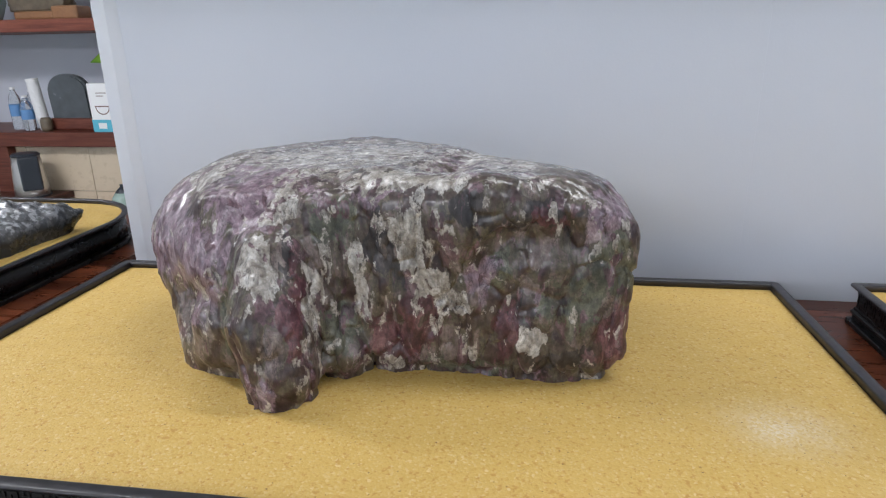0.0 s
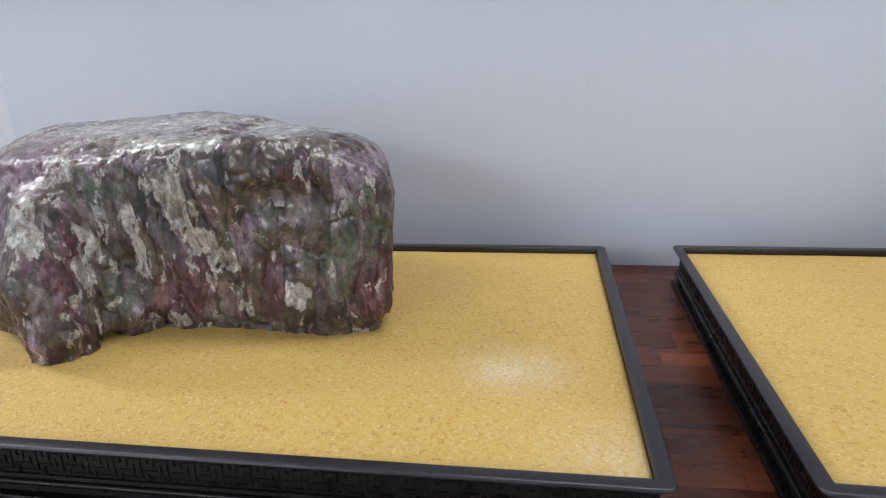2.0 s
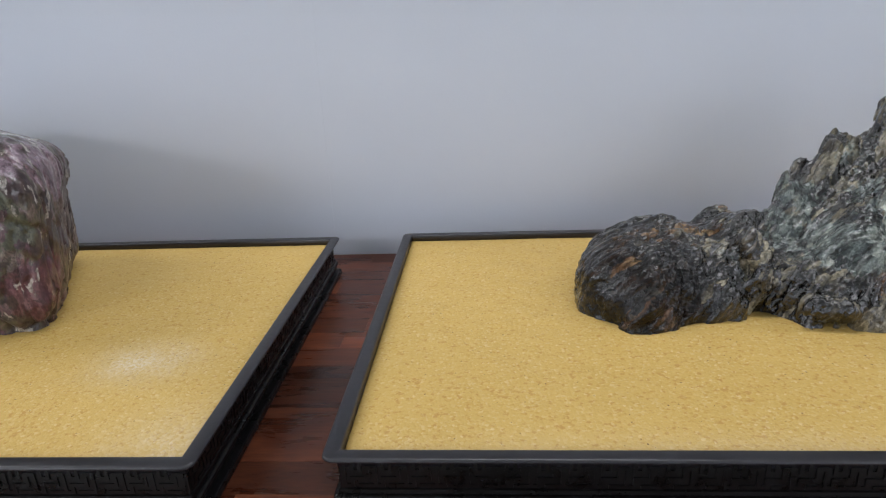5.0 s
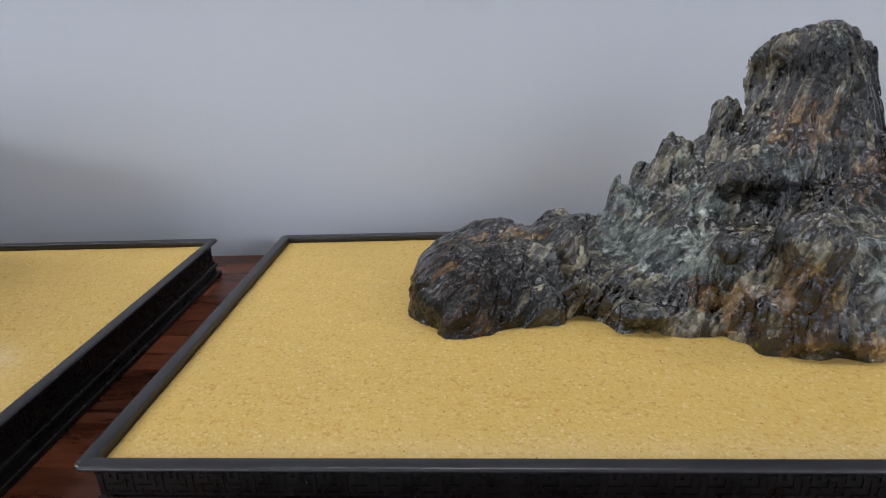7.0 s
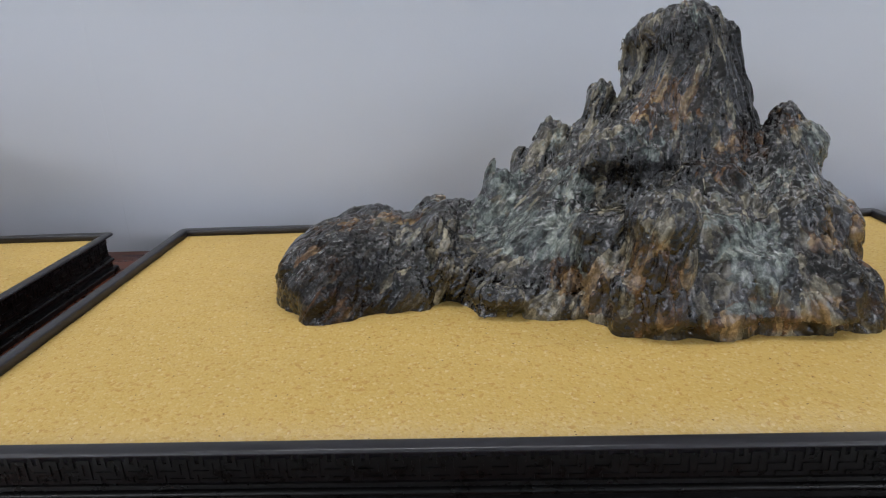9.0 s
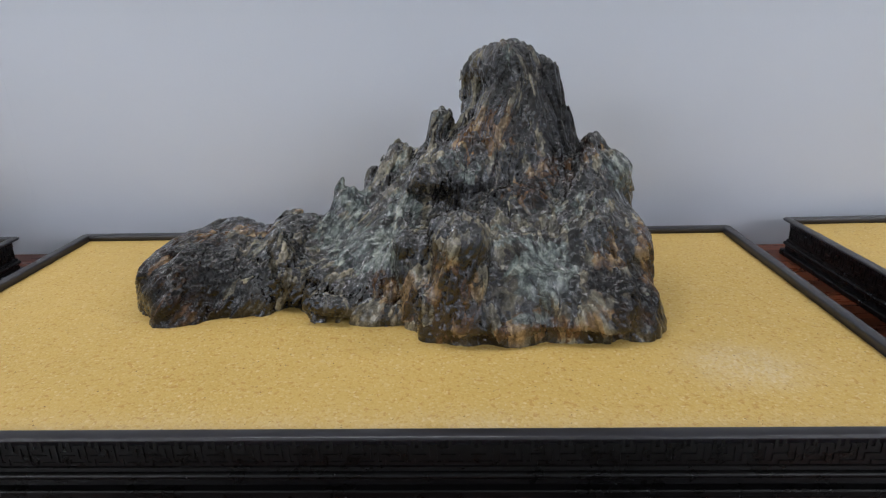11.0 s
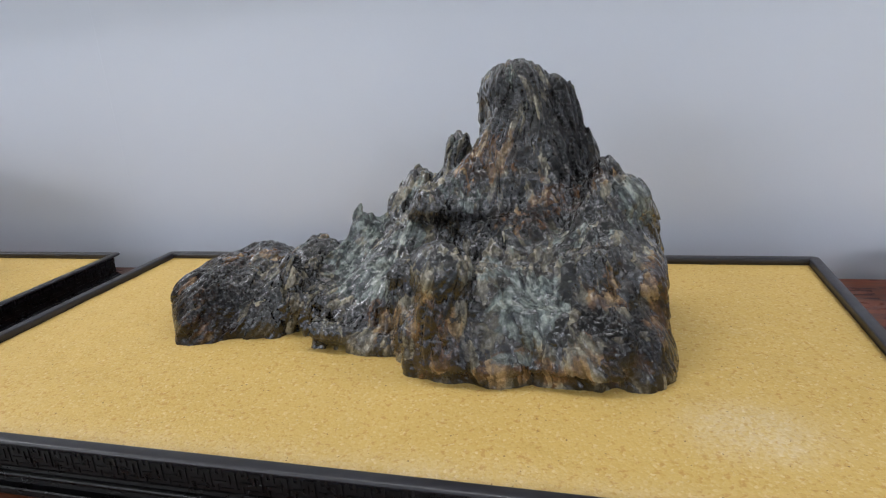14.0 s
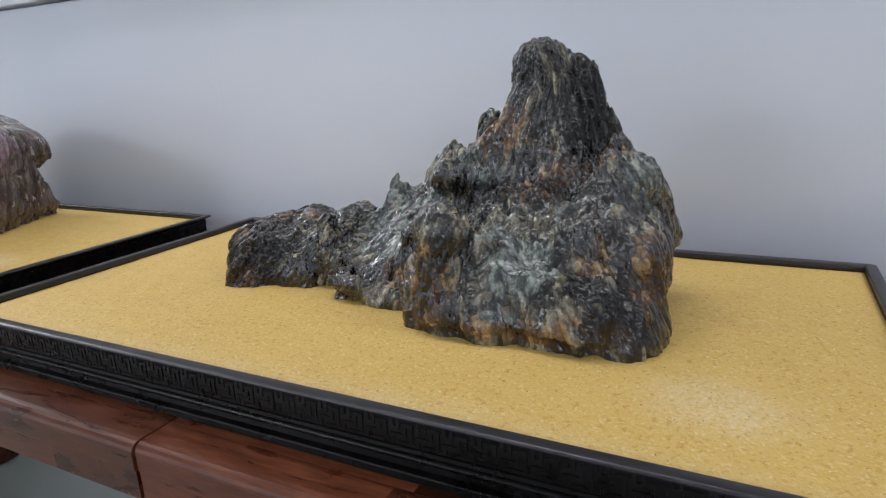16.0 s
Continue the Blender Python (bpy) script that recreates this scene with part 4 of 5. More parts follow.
    green = spots(q, ((-0.722, 0.150, 0.885), (0.022, 0.03, 0.066), 1.0), ((-0.626, 0.187, 0.968), (0.024, 0.03, 0.028), 1.0), ((-0.624, 0.180, 0.850), (0.017, 0.03, 0.030), 1.0), ((-0.362, 0.205, 0.922), (0.028, 0.05, 0.036), 0.9),
                  ((-0.471, 0.194, 0.915), (0.018, 0.03, 0.030), 0.8), ((-0.395, 0.194, 0.880), (0.040, 0.03, 0.036), 0.75), ((-0.505, 0.202, 0.815), (0.040, 0.03, 0.012), 0.8), ((-0.70, 0.30, 1.0), (0.05, 0.05, 0.03), 0.6), ((-0.42, 0.28, 1.0), (0.05, 0.04, 0.02), 0.8))
    dark = spots(q, ((-0.584, 0.191, 0.944), (0.013, 0.03, 0.040), 1.0), ((-0.501, 0.184, 0.978), (0.022, 0.03, 0.022), 1.0), ((-0.430, 0.194, 0.975), (0.080, 0.03, 0.015), 0.9), ((-0.568, 0.193, 0.932), (0.012, 0.03, 0.035), 0.8),
                 ((-0.454, 0.196, 0.872), (0.007, 0.03, 0.040), 1.0), ((-0.404, 0.196, 0.825), (0.040, 0.03, 0.014), 0.8), ((-0.668, 0.165, 0.94), (0.008, 0.03, 0.03), 0.8))
    _, _, clast, _ = cells(q[0] * 60, q[1] * 60, q[2] * 34)
    return {"pale": pale, "mauve": mauve, "maroon": maroon, "green": green, "dark": dark, "clast": clast, "worn": np.clip((q[2] - 0.988) / 0.020, 0, 0.6)}


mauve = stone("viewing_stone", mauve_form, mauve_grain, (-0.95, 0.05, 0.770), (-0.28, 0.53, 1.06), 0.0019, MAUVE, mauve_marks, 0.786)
tagged(mauve, "large polished stone of mauve, cream and olive patches on sand", "stone")


# ---- the mountain stone ----
def mountain_form(p):
    p = (p[0], p[1], np.maximum(p[2], 0.806))
    f = egg(p, (0.2859, 0.2897, 0.813), (0.056, 0.0979, 0.0625))
    f = blend(f, block(p, (0.2991, 0.269, 0.8139), (0.0742, 0.0389, 0.0445), 0.0227, (0.2176, 0.1055)), 0.02)
    f = blend(f, egg(p, (0.3307, 0.3024, 0.8348), (0.0411, 0.0628, 0.0469)), 0.02)
    f = blend(f, egg(p, (0.4074, 0.2975, 0.8161), (0.0682, 0.0596, 0.0744)), 0.02)
    f = blend(f, egg(p, (0.386, 0.3381, 0.8614), (0.0239, 0.012, 0.0285)), 0.015)
    f = blend(f, horn(p, (0.4578, 0.3091, 0.8364), (0.4567, 0.3134, 0.9185), 0.0309, 0.0142), 0.015)
    f = blend(f, horn(p, (0.4406, 0.2754, 0.8021), (0.5669, 0.3124, 0.9185), 0.0349, 0.0689), 0.03)
    f = blend(f, egg(p, (0.4958, 0.2864, 0.834), (0.0951, 0.0816, 0.0518)), 0.025)
    f = blend(f, horn(p, (0.5217, 0.3461, 0.8584), (0.5187, 0.3428, 0.9563), 0.0411, 0.0221), 0.012)
    f = blend(f, horn(p, (0.4945, 0.3509, 0.8593), (0.4865, 0.3633, 0.922), 0.0272, 0.0102), 0.01)
    f = blend(f, horn(p, (0.6757, 0.3152, 0.8504), (0.6486, 0.3136, 1.052), 0.0816, 0.0285), 0.02)
    f = blend(f, horn(p, (0.6035, 0.2683, 0.8833), (0.617, 0.334, 1.019), 0.0323, 0.0474), 0.02)
    f = blend(f, horn(p, (0.6958, 0.3467, 0.9493), (0.6834, 0.3271, 1.041), 0.0396, 0.0195), 0.015)
    f = blend(f, horn(p, (0.7239, 0.2568, 0.8663), (0.7351, 0.2828, 0.9668), 0.0554, 0.0155), 0.012)
    f = blend(f, horn(p, (0.7757, 0.3363, 0.8675), (0.7557, 0.2797, 0.9413), 0.0188, 0.0227), 0.012)
    f = blend(f, block(p, (0.7176, 0.2583, 0.8568), (0.0741, 0.0636, 0.0477), 0.0374), 0.02)
    f = blend(f, block(p, (0.6657, 0.2304, 0.842), (0.0898, 0.0794, 0.0292), 0.006, (0.0013, 0.2996)), 0.02)
    f = blend(f, horn(p, (0.5873, 0.1792, 0.796), (0.5925, 0.1787, 0.8969), 0.0248, 0.0327), 0.018)
    f = blend(f, horn(p, (0.6418, 0.1745, 0.8018), (0.6487, 0.2216, 0.8988), 0.0305, 0.0421), 0.012)
    f = blend(f, horn(p, (0.7008, 0.1897, 0.7975), (0.713, 0.2121, 0.8941), 0.0359, 0.0362), 0.012)
    f = blend(f, egg(p, (0.7675, 0.2092, 0.7896), (0.0348, 0.0594, 0.0545)), 0.012)
    f = blend(f, block(p, (0.732, 0.215, 0.815), (0.052, 0.052, 0.036), 0.020), 0.020)
    f = blend(f, horn(p, (0.4252, 0.2093, 0.8011), (0.3984, 0.2521, 0.8733), 0.0195, 0.0179), 0.012)
    f = blend(f, egg(p, (0.4536, 0.1988, 0.8224), (0.0324, 0.0123, 0.0145)), 0.01)
    f = blend(f, egg(p, (0.5048, 0.1982, 0.8039), (0.0276, 0.012, 0.0223)), 0.012)
    f = blend(f, horn(p, (0.5427, 0.1874, 0.8078), (0.5534, 0.2228, 0.8702), 0.011, 0.037), 0.014)
    f = blend(f, block(p, (0.6439, 0.2306, 0.8143), (0.0982, 0.0792, 0.0394), 0.0127, (0.0002, 0.1018)), 0.012)
    f = blend(f, block(p, (0.4821, 0.2655, 0.8118), (0.068, 0.0345, 0.036), 0.0148, (0, 0.2999)), 0.012)
    f = blend(f, block(p, (0.3477, 0.2661, 0.8181), (0.0477, 0.0536, 0.0322), 0.0306, (-0.0002, 0.201)), 0.012)
    f = carve(f, egg(p, (0.4648, 0.1922, 0.8781), (0.0375, 0.042, 0.044)), 0.02)
    f = carve(f, horn(p, (0.7238, 0.1378, 0.8929), (0.651, 0.1795, 0.9624), 0.0478, 0.0471), 0.022)
    f = carve(f, horn(p, (0.4363, 0.2615, 0.8865), (0.5583, 0.3188, 1.026), 0.0369, 0.0579), 0.018)
    f = carve(f, egg(p, (0.6387, 0.1997, 0.9338), (0.0749, 0.0153, 0.0372)), 0.02)
    f = carve(f, egg(p, (0.5427, 0.2363, 0.9122), (0.0393, 0.0297, 0.0142)), 0.025)
    f = carve(f, horn(p, (0.4142, 0.2027, 0.7895), (0.4158, 0.2255, 0.8596), 0.0141, 0.0072), 0.02)
    f = carve(f, horn(p, (0.622, 0.214, 0.925), (0.735, 0.210, 0.924), 0.009, 0.011), 0.012)
    f = blend(f, horn(p, (0.5602, 0.3536, 0.8898), (0.5673, 0.3513, 0.992), 0.0195, 0.0151), 0.006)
    return f


def mountain_warp(p):
    """Coordinates in which the tongues of the stone stand upright: they fan out below the summit."""
    x, y, z = p
    wx = x + 0.0090 * value_noise(x * 24, y * 24, z * 16) + 0.0030 * value_noise(x * 75, y * 75, z * 50)
    wy = y + 0.0090 * value_noise(x * 24 + 9, y * 24, z * 16)
    wz = z + 0.0160 * value_noise(x * 20 + 3, y * 20, z * 14) + 0.0060 * value_noise(x * 70, y * 70, z * 50)
    return 0.645 + (wx - 0.645) * 0.34 / np.maximum(1.24 - z, 0.14), wy, wz


def mountain_calm(p):
    """1 on the water-smooth hollows and the left-hand lump."""
    return spots(p, ((0.500, 0.255, 0.875), (0.060, 0.06, 0.034), 0.9), ((0.668, 0.165, 0.870), (0.042, 0.05, 0.032), 0.9), ((0.615, 0.270, 0.960), (0.045, 0.06, 0.026), 0.6), ((0.455, 0.300, 0.900), (0.030, 0.05, 0.030), 0.6))


def mountain_grain(p, up):
    """Creased, rounded tongues that run downwards, at three widths."""
    x, y, z = p
    u, v, w = mountain_warp(p)
    rough = (1 - 0.70 * mountain_calm(p)) * np.clip((z - 0.770) / 0.05, 0.5, 1.0)
    broad, _, lift, _ = cells(u * 42, v * 42, w * 12)
    mid, mid2, step, _ = cells(u * 125 + 3, v * 125, w * 25)
    thin, _, chip, _ = cells(u * 260 + 7, v * 260, w * 56)
    high = np.clip((1.09 - z) / 0.10, 0.65, 1.0)
    slab, slab2, shelf, _ = cells(u * 62 + 5, v * 62, w * 21)
    spire = np.clip((z - 0.915) / 0.05, 0, 1)
    out = high * rough * (0.0048 * broad ** 2 + 0.0030 * mid ** 2 - 0.0016 * lift - 0.0022 * (step - 0.5) + 0.0018 * np.clip(1 - (mid2 - mid) / 0.10, 0, 1))
    out = out + (0.35 + 0.65 * rough) * (0.0009 * thin ** 2 - 0.0008 * (chip - 0.5))
    out = out + spire * (0.0042 * slab ** 2 - 0.0022 * (shelf - 0.5) + 0.0016 * np.clip(1 - (slab2 - slab) / 0.12, 0, 1))
    lump = np.exp(-((x - 0.29) / 0.07) ** 2)
    out = out - 0.0040 * lump * chips(x * 30 + 4, y * 30, z * 26, 2.2) - 0.0022 * lump * chips(u * 75 + 4, v * 75, w * 30, 2.5)
    out = out - 0.0018 * layers(x * 26 + 5, y * 26, z * 24, 2) + 0.0014 * (np.abs(layers(u * 60, v * 60, w * 18, 2)) - 0.4)
    return out - 0.0006 - 0.0008 * rough


def mountain_marks(p):
    """Where its kinds of rock and darker spots lie, and each tongue's own tone."""
    x, y, z = p
    q = [x + 0.010 * value_noise(x * 42, y * 42, z * 34) + 0.004 * value_noise(x * 120, y * 120, z * 70), y, z + 0.012 * value_noise(x * 42 + 5, y * 42, z * 34) + 0.006 * value_noise(x * 110 + 3, y * 110, z * 60)]
    u, v, w = mountain_warp(p)
    _, _, tone, _ = cells(u * 125 + 3, v * 125, w * 25)
    green = spots(q, ((0.455, 0.290, 0.870), (0.045, 0.06, 0.026), 0.9), ((0.500, 0.245, 0.868), (0.060, 0.07, 0.030), 1.0), ((0.455, 0.315, 0.905), (0.034, 0.05, 0.034), 1.0), ((0.535, 0.290, 0.905), (0.040, 0.06, 0.024), 0.8), ((0.595, 0.260, 0.955), (0.050, 0.05, 0.024), 0.6),
                  ((0.640, 0.180, 0.897), (0.035, 0.04, 0.014), 0.8), ((0.670, 0.170, 0.868), (0.036, 0.05, 0.036), 1.0), ((0.655, 0.145, 0.822), (0.022, 0.04, 0.012), 0.9), ((0.765, 0.270, 0.940), (0.026, 0.06, 0.030), 0.8), ((0.700, 0.225, 0.912), (0.090, 0.04, 0.018), 0.5), ((0.775, 0.240, 0.900), (0.016, 0.03, 0.020), 0.5))
    green = np.maximum(green, spots(q, ((0.640, 0.290, 1.060), (0.030, 0.05, 0.020), 0.55), ((0.375, 0.250, 0.850), (0.030, 0.05, 0.030), 0.45), ((0.520, 0.340, 0.940), (0.030, 0.04, 0.030), 0.5), ((0.566, 0.335, 0.99), (0.02, 0.03, 0.03), 0.4)))
    brown = spots(q, ((0.585, 0.150, 0.845), (0.030, 0.06, 0.050), 1.0), ((0.545, 0.200, 0.830), (0.050, 0.05, 0.030), 0.8), ((0.690, 0.255, 0.945), (0.030, 0.05, 0.022), 0.9), ((0.675, 0.145, 0.815), (0.060, 0.05, 0.018), 1.0), ((0.625, 0.280, 0.985), (0.040, 0.05, 0.034), 0.8), ((0.735, 0.190, 0.880), (0.030, 0.05, 0.030), 0.7),
                  ((0.345, 0.300, 0.885), (0.030, 0.05, 0.012), 0.9), ((0.390, 0.330, 0.890), (0.020, 0.03, 0.010), 0.8), ((0.785, 0.215, 0.860), (0.020, 0.05, 0.050), 1.0), ((0.640, 0.290, 1.070), (0.012, 0.03, 0.012), 0.8), ((0.735, 0.270, 0.960), (0.016, 0.03, 0.014), 0.8), ((0.300, 0.190, 0.815), (0.040, 0.05, 0.034), 0.8), ((0.270, 0.240, 0.850), (0.05, 0.07, 0.03), 0.6), ((0.740, 0.165, 0.825), (0.040, 0.04, 0.020), 0.8), ((0.660, 0.250, 0.925), (0.030, 0.04, 0.016), 0.9), ((0.310, 0.270, 0.880), (0.030, 0.05, 0.012), 0.8))
    # the two spots at height 0.930 paint the shade under the summit's overhang
    dark = spots(q, ((0.285, 0.230, 0.830), (0.072, 0.14, 0.054), 1.0), ((0.600, 0.245, 0.930), (0.032, 0.04, 0.016), 1.0), ((0.705, 0.315, 1.000), (0.032, 0.07, 0.080), 1.0), ((0.655, 0.245, 0.930), (0.060, 0.04, 0.012), 0.6), ((0.760, 0.175, 0.840), (0.028, 0.05, 0.030), 0.9), ((0.605, 0.150, 0.870), (0.014, 0.04, 0.022), 0.5),
                 ((0.530, 0.210, 0.855), (0.020, 0.03, 0.020), 0.5), ((0.725, 0.170, 0.855), (0.016, 0.03, 0.016), 0.8), ((0.785, 0.190, 0.835), (0.030, 0.05, 0.035), 0.7), ((0.625, 0.150, 0.840), (0.012, 0.03, 0.030), 0.5), ((0.690, 0.300, 1.050), (0.014, 0.03, 0.020), 1.0), ((0.640, 0.290, 1.045), (0.034, 0.04, 0.030), 0.55), ((0.655, 0.270, 0.985), (0.012, 0.03, 0.030), 0.6))
    return {"green": green, "brown": brown, "dark": dark, "tone": tone, "flow": np.stack((u, v, w), -1)}


mountain = stone("viewing_stone", mountain_form, mountain_grain, (0.19, 0.10, 0.770), (0.85, 0.44, 1.11), 0.0016, DARK, mountain_marks, 0.784)
tagged(mountain, "dark fluted mountain-shaped stone with wet gloss on sand", "stone")


# ---- the low stone in the rounded tray ----
def low_form(p):
    f = block(p, (-1.520, 0.480, 0.812), (0.185, 0.200, 0.038), 0.018, (-0.1, -0.1))
    tilted = (p[0], p[1], p[2] + 0.20 * (p[0] + 1.51) + 0.06 * (p[1] - 0.48))
    f = blend(f, block(tilted, (-1.512, 0.480, 0.866), (0.180, 0.180, 0.014), 0.005), 0.006)
    return blend(f, horn(p, (-1.395, 0.585, 0.820), (-1.330, 0.690, 0.822), 0.046, 0.010), 0.03)


def low_grain(p, up):
    x, y, z = p
    crumple = np.abs(layers(x * 28, y * 28, z * 28, 3)) - 0.35
    return -0.011 * up * crumple - 0.005 * (np.abs(layers(x * 14, y * 14, z * 9, 2)) - 0.35) - 0.0015 * layers(x * 80, y * 80, z * 60, 2)


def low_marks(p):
    # band along the tilted top where the painted glint lies
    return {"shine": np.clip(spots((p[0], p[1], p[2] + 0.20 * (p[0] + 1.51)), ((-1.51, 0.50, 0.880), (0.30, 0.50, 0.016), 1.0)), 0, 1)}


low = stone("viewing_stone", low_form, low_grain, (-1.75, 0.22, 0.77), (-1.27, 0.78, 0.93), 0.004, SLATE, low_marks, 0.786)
low.location.x += 0.012
tagged(low, "low black stone with a shiny broken top on sand", "stone")


# ---- shelves on the far wall ----
NICHE = (0.030, 0.0, -0.012)
before_niche = set(scene.collection.objects)


def make_shelf_unit():
    s = thing("wall_shelf", (0, 0, 0), "dark red wooden wall shelves with ornaments in a white niche", "shelf", kind="structure")
    part("upper_board", box(-4.6, -2.6, 3.20, 3.74, 1.245, 1.318, 0.004), SHELF_WOOD, s)
    part("lower_board", box(-4.6, -2.6, 3.20, 3.74, 0.555, 0.645, 0.004), SHELF_WOOD, s)
    part("post", box(-3.99, -3.865, 3.205, 3.2715, 0.0, 0.554, 0.004), SHELF_WOOD, s)
    part("side_panel", box(-4.62, -4.601, 3.20, 3.74, 0, 2.2), SHELF_WOOD, s)
    return s


def make_counter():
    c = thing("counter", (0, 0, 0), "low dark wooden counter below the shelves", "counter", kind="structure")
    part("top", box(-4.6, -3.50, 2.95, 3.2705, 0.215, 0.258, 0.006), SHELF_WOOD, c)
    part("body", box(-4.55, -3.56, 2.99, 3.2705, 0.0, 0.2145), SHELF_WOOD, c)
    return c


def make_tiles():
    t = thing("tiled_splashback", (0, 0, 0), "beige wall tiles below the lower shelf", "tiles", kind="structure")
    part("grout", box(-4.5, -2.6, 3.280, 3.292, 0.0, 0.5545), GROUT, t)
    me = bpy.data.meshes.new("tile")
    b = box(0.002, 0.448, 0, 0.008, 0.002, 0.298, 0.001)
    b.to_mesh(me)
    b.free()
    me.materials.append(TILE)
    for i in range(-2, 3):
        for j in range(2):
            shared("tile", me, t, Matrix.Translation((-3.77 + 0.45 * i - 0.02, 3.272, -0.045 + 0.3 * j)))
    return t


make_shelf_unit()
make_counter()
make_tiles()


def make_kettle():
    k = thing("electric_kettle", (-3.65, 3.10, 0.2585), "steel electric kettle with black handle side on the counter", "kettle", turn=40)
    body = part("body", lathe([(0.095, 0.008), (0.100, 0.012), (0.094, 0.10), (0.085, 0.20), (0.078, 0.255)]), STEEL, k, smooth=True)
    part("base", lathe([(0.100, 0.0), (0.104, 0.003), (0.104, 0.009), (0.098, 0.0115)]), BLACK_PLASTIC, k, "black base ring")
    part("lid", lathe([(0.080, 0.2555), (0.082, 0.262), (0.070, 0.274), (0.02, 0.279)]), BLACK_PLASTIC, body, "black lid")
    part("handle", box(-0.045, 0.068, -0.108, -0.075, 0.05, 0.262, 0.012, 3), BLACK_PLASTIC, body, "wide black handle")
    part("badge", box(-0.012, 0.03, -0.104, -0.098, 0.026, 0.034), STEEL, body)
    return k


def make_bottle(x, y, z, h, r):
    b = thing("water_bottle", (x, y, z), "clear plastic water bottle with a blue label", "bottle", "bottles on the shelf")
    body = part("body", lathe([(r * 0.9, 0.0), (r, 0.01), (r, h * 0.62), (r * 0.8, h * 0.78), (r * 0.38, h * 0.90), (r * 0.38, h * 0.94)], 20), CLEAR, b, smooth=True)
    part("label", lathe([(r * 1.02, h * 0.32), (r * 1.025, h * 0.34), (r * 1.025, h * 0.58), (r * 1.02, h * 0.60)], 20), BLUE, body, "blue paper label")
    part("cap", lathe([(r * 0.42, h * 0.942), (r * 0.42, h * 0.995), (r * 0.36, h)], 16), WHITE_PLASTIC, body)
    return b


def make_cup_stack():
    s = thing("cup_stack", (-3.670, 3.33, 0.646), "leaning tall stack of white paper cups", "cups")
    for i in range(20):
        part("cup", lathe([(0.030, 0.0), (0.036, 0.075), (0.0375, 0.077), (0.0375, 0.080), (0.030, 0.081)], 20), PAPER, s, smooth=True).matrix_basis = pose(-0.0013 * i + 0.010, 0, 0.0128 * i, 0, -6, 0)
    return s


def make_table_screen():
    s = thing("round_topped_stone", (-3.445, 3.36, 0.646), "dark round-topped stone slab standing in a wooden base", "stone")
    bm = bmesh.new()
    pts = [(-0.150, 0.06), (-0.158, 0.20)] + [(-0.015 + 0.145 * math.cos(radians(a)), 0.22 + 0.13 * math.sin(radians(a)) ** 0.8) for a in range(170, 5, -11)] + [(0.135, 0.06)]
    front = [bm.verts.new((x, -0.03, z)) for x, z in pts]
    back = [bm.verts.new((x, 0.03, z)) for x, z in pts]
    bm.faces.new(front)
    bm.faces.new(list(reversed(back)))
    for i in range(len(pts)):
        j = (i + 1) % len(pts)
        bm.faces.new((front[i], back[i], back[j], front[j]))
    bmesh.ops.recalc_face_normals(bm, faces=bm.faces)
    bmesh.ops.bevel(bm, geom=[e for e in bm.edges if abs(e.verts[0].co.y - e.verts[1].co.y) < 0.001], offset=0.012, segments=2, affect="EDGES")
    part("slab", bm, GREY_STONE, s, "dark grey polished slab")
    part("base", box(-0.165, 0.155, -0.05, 0.05, 0.0, 0.075, 0.012), SHELF_WOOD, s, "dark red wooden base")
    return s


def make_tea_box():
    b = thing("printed_box", (-3.13, 3.27, 0.646), "white printed carton with a cyan lower band", "box")
    carton = part("carton", box(-0.115, 0.115, -0.03, 0.03, 0.0, 0.295, 0.002), PAPER, b)
    part("band", box(-0.116, 0.116, -0.0315, -0.030, 0.0, 0.075), CYAN, carton, "cyan printed band")
    for i, wd in enumerate((0.07, 0.05)):
        part("print_line", box(-0.06, -0.06 + wd, -0.0312, -0.030, 0.235 - 0.018 * i, 0.240 - 0.018 * i), INK, carton)
    bowl = bmesh.new()
    for i in range(9):
        a0, a1 = radians(180 + 20 * i), radians(180 + 20 * i + 20)
        q = [(r * math.cos(a), 0.155 + r * math.sin(a)) for r, a in ((0.050, a0), (0.050, a1), (0.043, a1), (0.043, a0))]
        bowl.faces.new([bowl.verts.new((x - 0.03, -0.0313, z)) for x, z in q])
    box(-0.08, 0.02, -0.0313, -0.0305, 0.153, 0.160, bm=bowl)
    part("bowl_print", bowl, INK, carton, "brown line drawing of a bowl")
    part("small_print", box(-0.075, -0.02, -0.0325, -0.0316, 0.02, 0.055), PAPER, carton)
    return b


def make_vase():
    v = thing("celadon_vase", (-3.985, 3.42, 1.319), "grey-green celadon glazed vase on the upper shelf", "vase")
    part("body", lathe([(0.07, 0.0), (0.085, 0.03), (0.115, 0.11), (0.118, 0.16), (0.09, 0.22), (0.05, 0.25), (0.055, 0.27)], 36), CELADON, v, smooth=True)
    return v


def rough_lump(name, centre, r, seed, mat):
    bm = bmesh.new()
    bmesh.ops.create_icosphere(bm, subdivisions=4, radius=1.0)
    for v in bm.verts:
        k = 1 + 0.16 * noise.fractal(v.co * 1.7 + Vector((seed, 0, 0)), 0.8, 2.0, 4)
        v.co = Vector((v.co.x * r[0], v.co.y * r[1], max(v.co.z, -0.75) * r[2])) * k
    low_z = min(v.co.z for v in bm.verts)
    ob = mesh_object(name, bm, mat, True)
    ob.location = (centre[0], centre[1], centre[2] - low_z)
    return ob


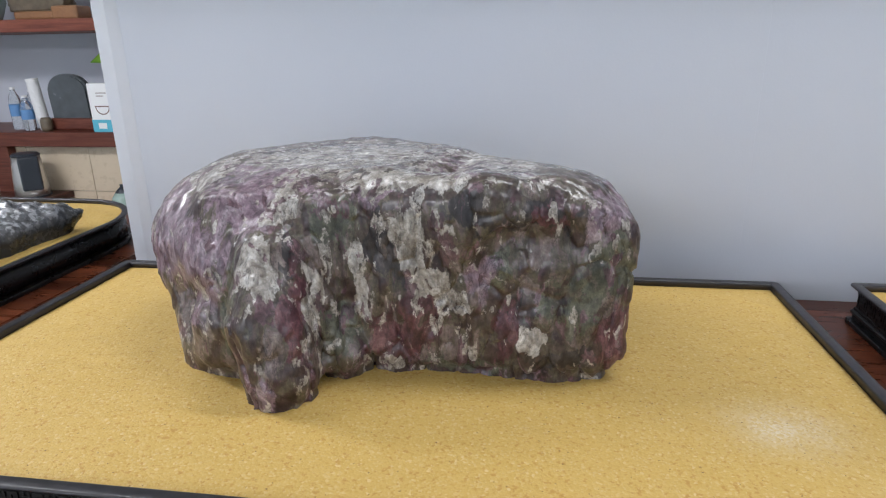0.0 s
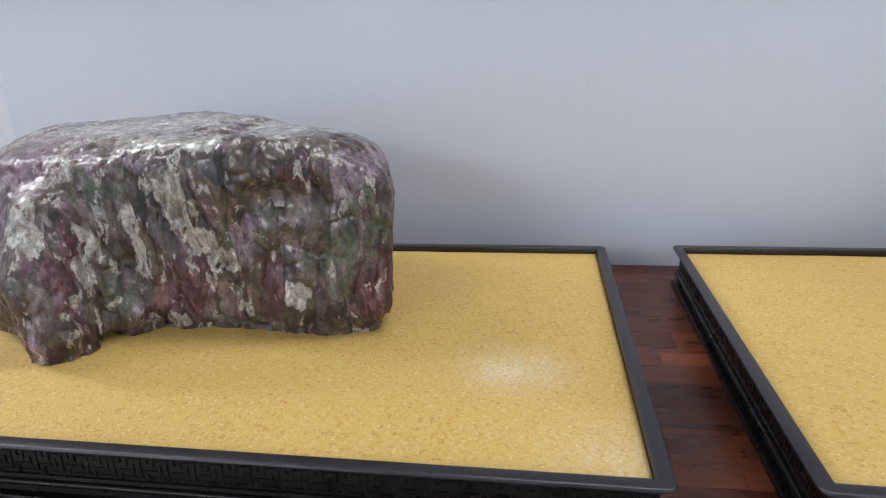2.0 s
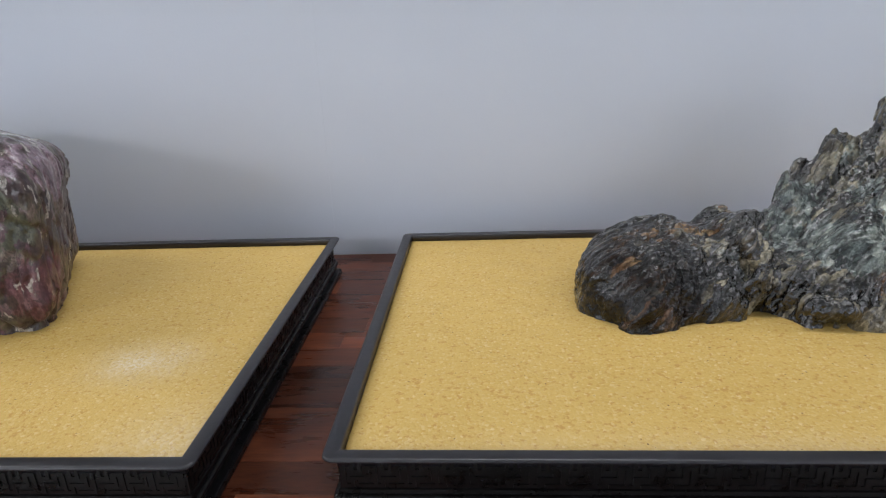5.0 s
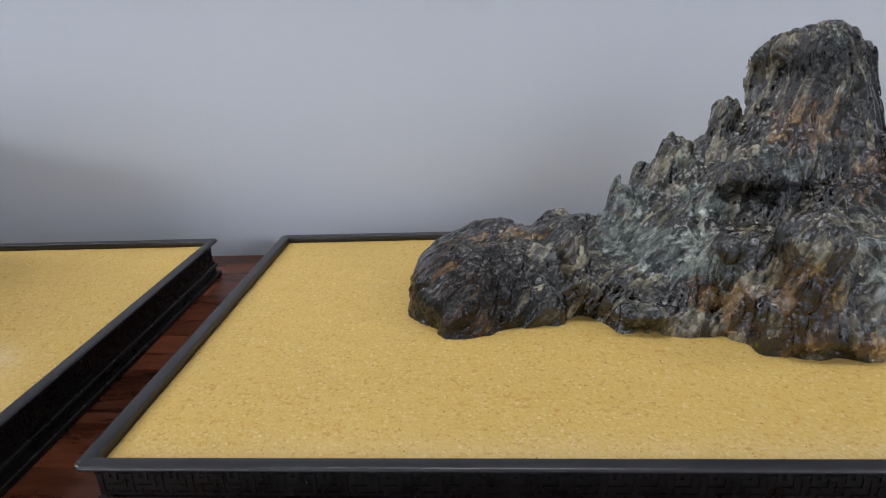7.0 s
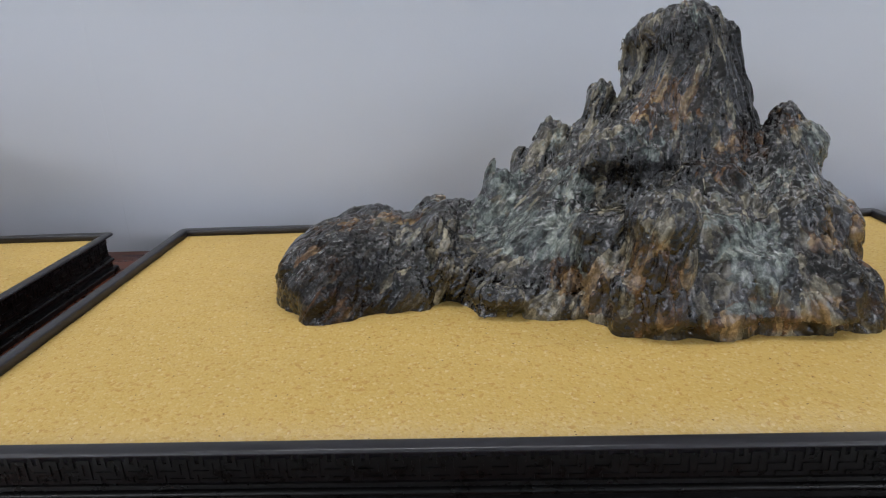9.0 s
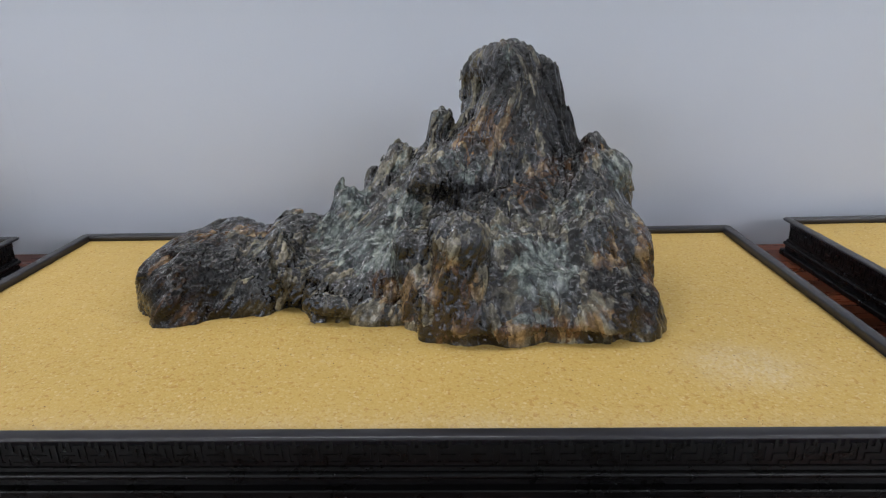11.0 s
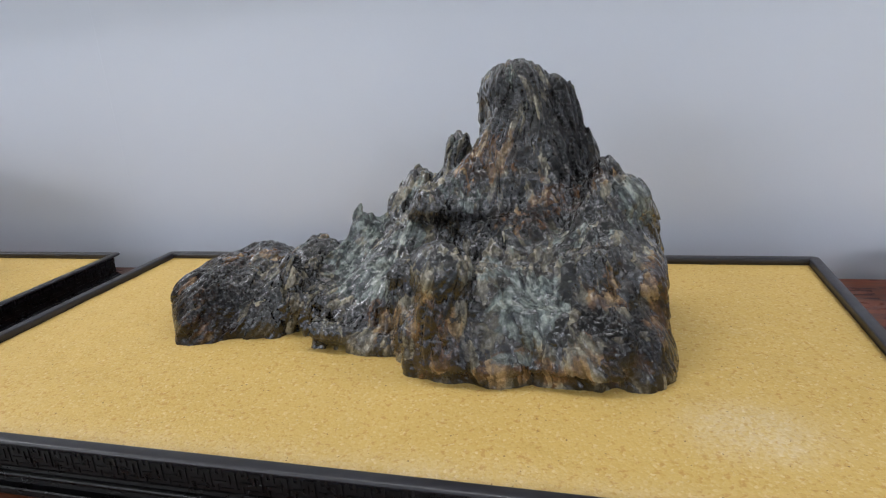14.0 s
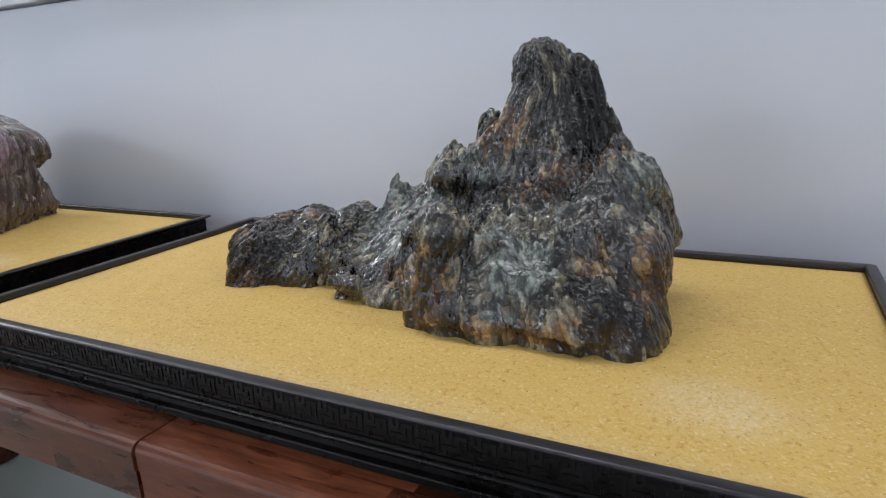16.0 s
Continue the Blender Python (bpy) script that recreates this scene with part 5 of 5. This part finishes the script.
def rough_block(name, foot, half, seed, mat):
    bm = bmesh.new()
    bmesh.ops.create_cube(bm, size=2.0)
    bmesh.ops.subdivide_edges(bm, edges=bm.edges[:], cuts=14, use_grid_fill=True)
    for v in bm.verts:
        q = v.co.normalized() * 1.25
        c = v.co.lerp(q, 0.35)
        k = 1 + 0.10 * noise.fractal(v.co * 1.6 + Vector((seed, 0, 0)), 0.8, 2.0, 4)
        v.co = Vector((c.x * half[0] * k, c.y * half[1] * k, max(c.z * k, -0.9) * half[2]))
    low_z = min(v.co.z for v in bm.verts)
    ob = mesh_object(name, bm, mat, True)
    ob.location = (foot[0], foot[1], foot[2] - low_z)
    return ob


def make_based_stone():
    b = thing("stone_base", (-3.515, 3.40, 1.319), "pale brown carved wooden base under a brown stone", "base")
    part("long_base", box(-0.21, 0.06, -0.07, 0.07, 0.0, 0.052, 0.015, 3), BASE_WOOD, b)
    part("block_base", box(0.062, 0.238, -0.08, 0.06, 0.0, 0.080, 0.014, 3), BASE_WOOD, b, "mottled brown wooden block")
    tagged(rough_block("ornament_stone", (-3.565, 3.40, 1.3715), (0.195, 0.06, 0.11), 2.0, BROWN_STONE), "brown and black rough stone on a wooden base", "stone")


make_kettle()
for x, y, h in ((-3.875, 3.36, 0.27), (-3.80, 3.42, 0.25), (-3.755, 3.31, 0.22)):
    make_bottle(x, y, 0.646, h, 0.038)
make_cup_stack()
make_table_screen()
make_tea_box()
make_vase()
make_based_stone()
pot = thing("small_jar", (-3.597, 3.27, 0.646), "small brown glazed jar beside the cups", "jar")
part("body", lathe([(0.03, 0.0), (0.036, 0.02), (0.034, 0.07), (0.026, 0.085)], 20), BROWN_STONE, pot, smooth=True)
tub = thing("teapot", (-3.02, 3.10, 0.1785), "green glass pot with a dark lid", "pot")
part("body", lathe([(0.05, 0.0), (0.07, 0.03), (0.068, 0.08), (0.045, 0.115)], 24), CELADON, tub, smooth=True)
part("lid", lathe([(0.045, 0.1155), (0.03, 0.135), (0.012, 0.15), (0.014, 0.165)], 20), BLACK_PLASTIC, tub)
side_table = thing("side_stand", (-3.12, 3.10, -0.08), "small dark wooden stand below the pot", "stand")
part("top", box(-0.33, 0.25, -0.15, 0.2, 0.222, 0.2575, 0.004), SHELF_WOOD, side_table)
for lx in (-0.28, 0.20):
    for ly in (-0.10, 0.15):
        part("leg", box(lx - 0.02, lx + 0.02, ly - 0.02, ly + 0.02, 0.08, 0.2215), SHELF_WOOD, side_table)
cloth = rough_lump("folded_cloth", (-3.34, 3.03, 0.1775), (0.10, 0.06, 0.016), 5.0, TOWEL)
tagged(cloth, "white folded cloth lying on the stand", "cloth")


for ob in set(scene.collection.objects) - before_niche:
    if ob.parent is None:
        ob.location += Vector(NICHE)


# ---- the plant on the partition ----
def leaf_mesh(length, width, bend):
    bm = bmesh.new()
    rows = []
    for i in range(9):
        t = i / 8
        w = width * (math.sin(math.pi * min(1, t * 0.86 + 0.14)) ** 0.7) * (1 - t) ** 0.35 if t < 1 else 0.0
        rows.append([bm.verts.new((t * length, s * max(w, 0.0004), -bend * t * t + 0.18 * abs(s) * w)) for s in (-1, -0.5, 0, 0.5, 1)])
    for a, c in zip(rows, rows[1:]):
        for j in range(4):
            bm.faces.new((a[j], c[j], c[j + 1], a[j + 1]))
    bmesh.ops.solidify(bm, geom=bm.faces[:], thickness=0.0006)
    return bm


plant = thing("potted_plant", (-0.70, WALL_Y + 0.085, 1.2655), "leafy green pothos in a grey-green pot on the wall cap", "plant")
pot_body = part("pot", lathe([(0.05, 0.0), (0.055, 0.004), (0.068, 0.11), (0.072, 0.115), (0.072, 0.125), (0.064, 0.126)], 32), CELADON, plant, "grey-green glazed pot", True)
part("soil", lathe([(0.060, 0.1262), (0.060, 0.128)], 24), SOIL, pot_body)
lr = random.Random(4)
for i in range(26):
    bm = leaf_mesh(lr.uniform(0.07, 0.12), lr.uniform(0.022, 0.036), lr.uniform(0.02, 0.06))
    a = i * 137.5
    leaf = part("leaf", bm, LEAF, plant, smooth=True)
    up = lr.uniform(-35, 40)
    leaf.matrix_basis = pose(0.055 * math.cos(radians(a)), 0.04 * math.sin(radians(a)), lr.uniform(0.05, 0.16)) @ pose(0, 0, 0, 0, 0, a) @ pose(0, 0, 0, 0, -up, 0)
for i in range(9):  # broad low leaves over the front of the pot
    leaf = part("leaf", leaf_mesh(lr.uniform(0.09, 0.13), lr.uniform(0.034, 0.046), 0.02), LEAF, plant, smooth=True)
    leaf.matrix_basis = pose(-0.06 + 0.026 * i, -0.050 - 0.012 * (i % 2), 0.055 + 0.016 * (i % 3)) @ pose(0, 0, 0, 0, 0, -100 + 22 * i) @ pose(0, 0, 0, 0, 24, 0)
dish = thing("white_dish", (-0.45, WALL_Y + 0.07, 1.2655), "small white glazed dish on the wall cap", "dish")
part("body", lathe([(0.03, 0.0), (0.055, 0.02), (0.060, 0.03), (0.055, 0.031)], 28), CERAMIC, dish, smooth=True)
vine = thing("trailing_plant", (-1.152, WALL_Y + 0.085, 1.1145), "green leaf of a trailing vine at the wall's end", "plant")
part("stem", box(-0.0045, -0.0005, 0.0, 0.004, 0.0, 0.1300), LEAF, vine)
part("leaf", leaf_mesh(0.078, 0.020, 0.006), LEAF, vine, smooth=True).matrix_basis = pose(-0.003, 0.002, 0.005, 55, 8, 178)
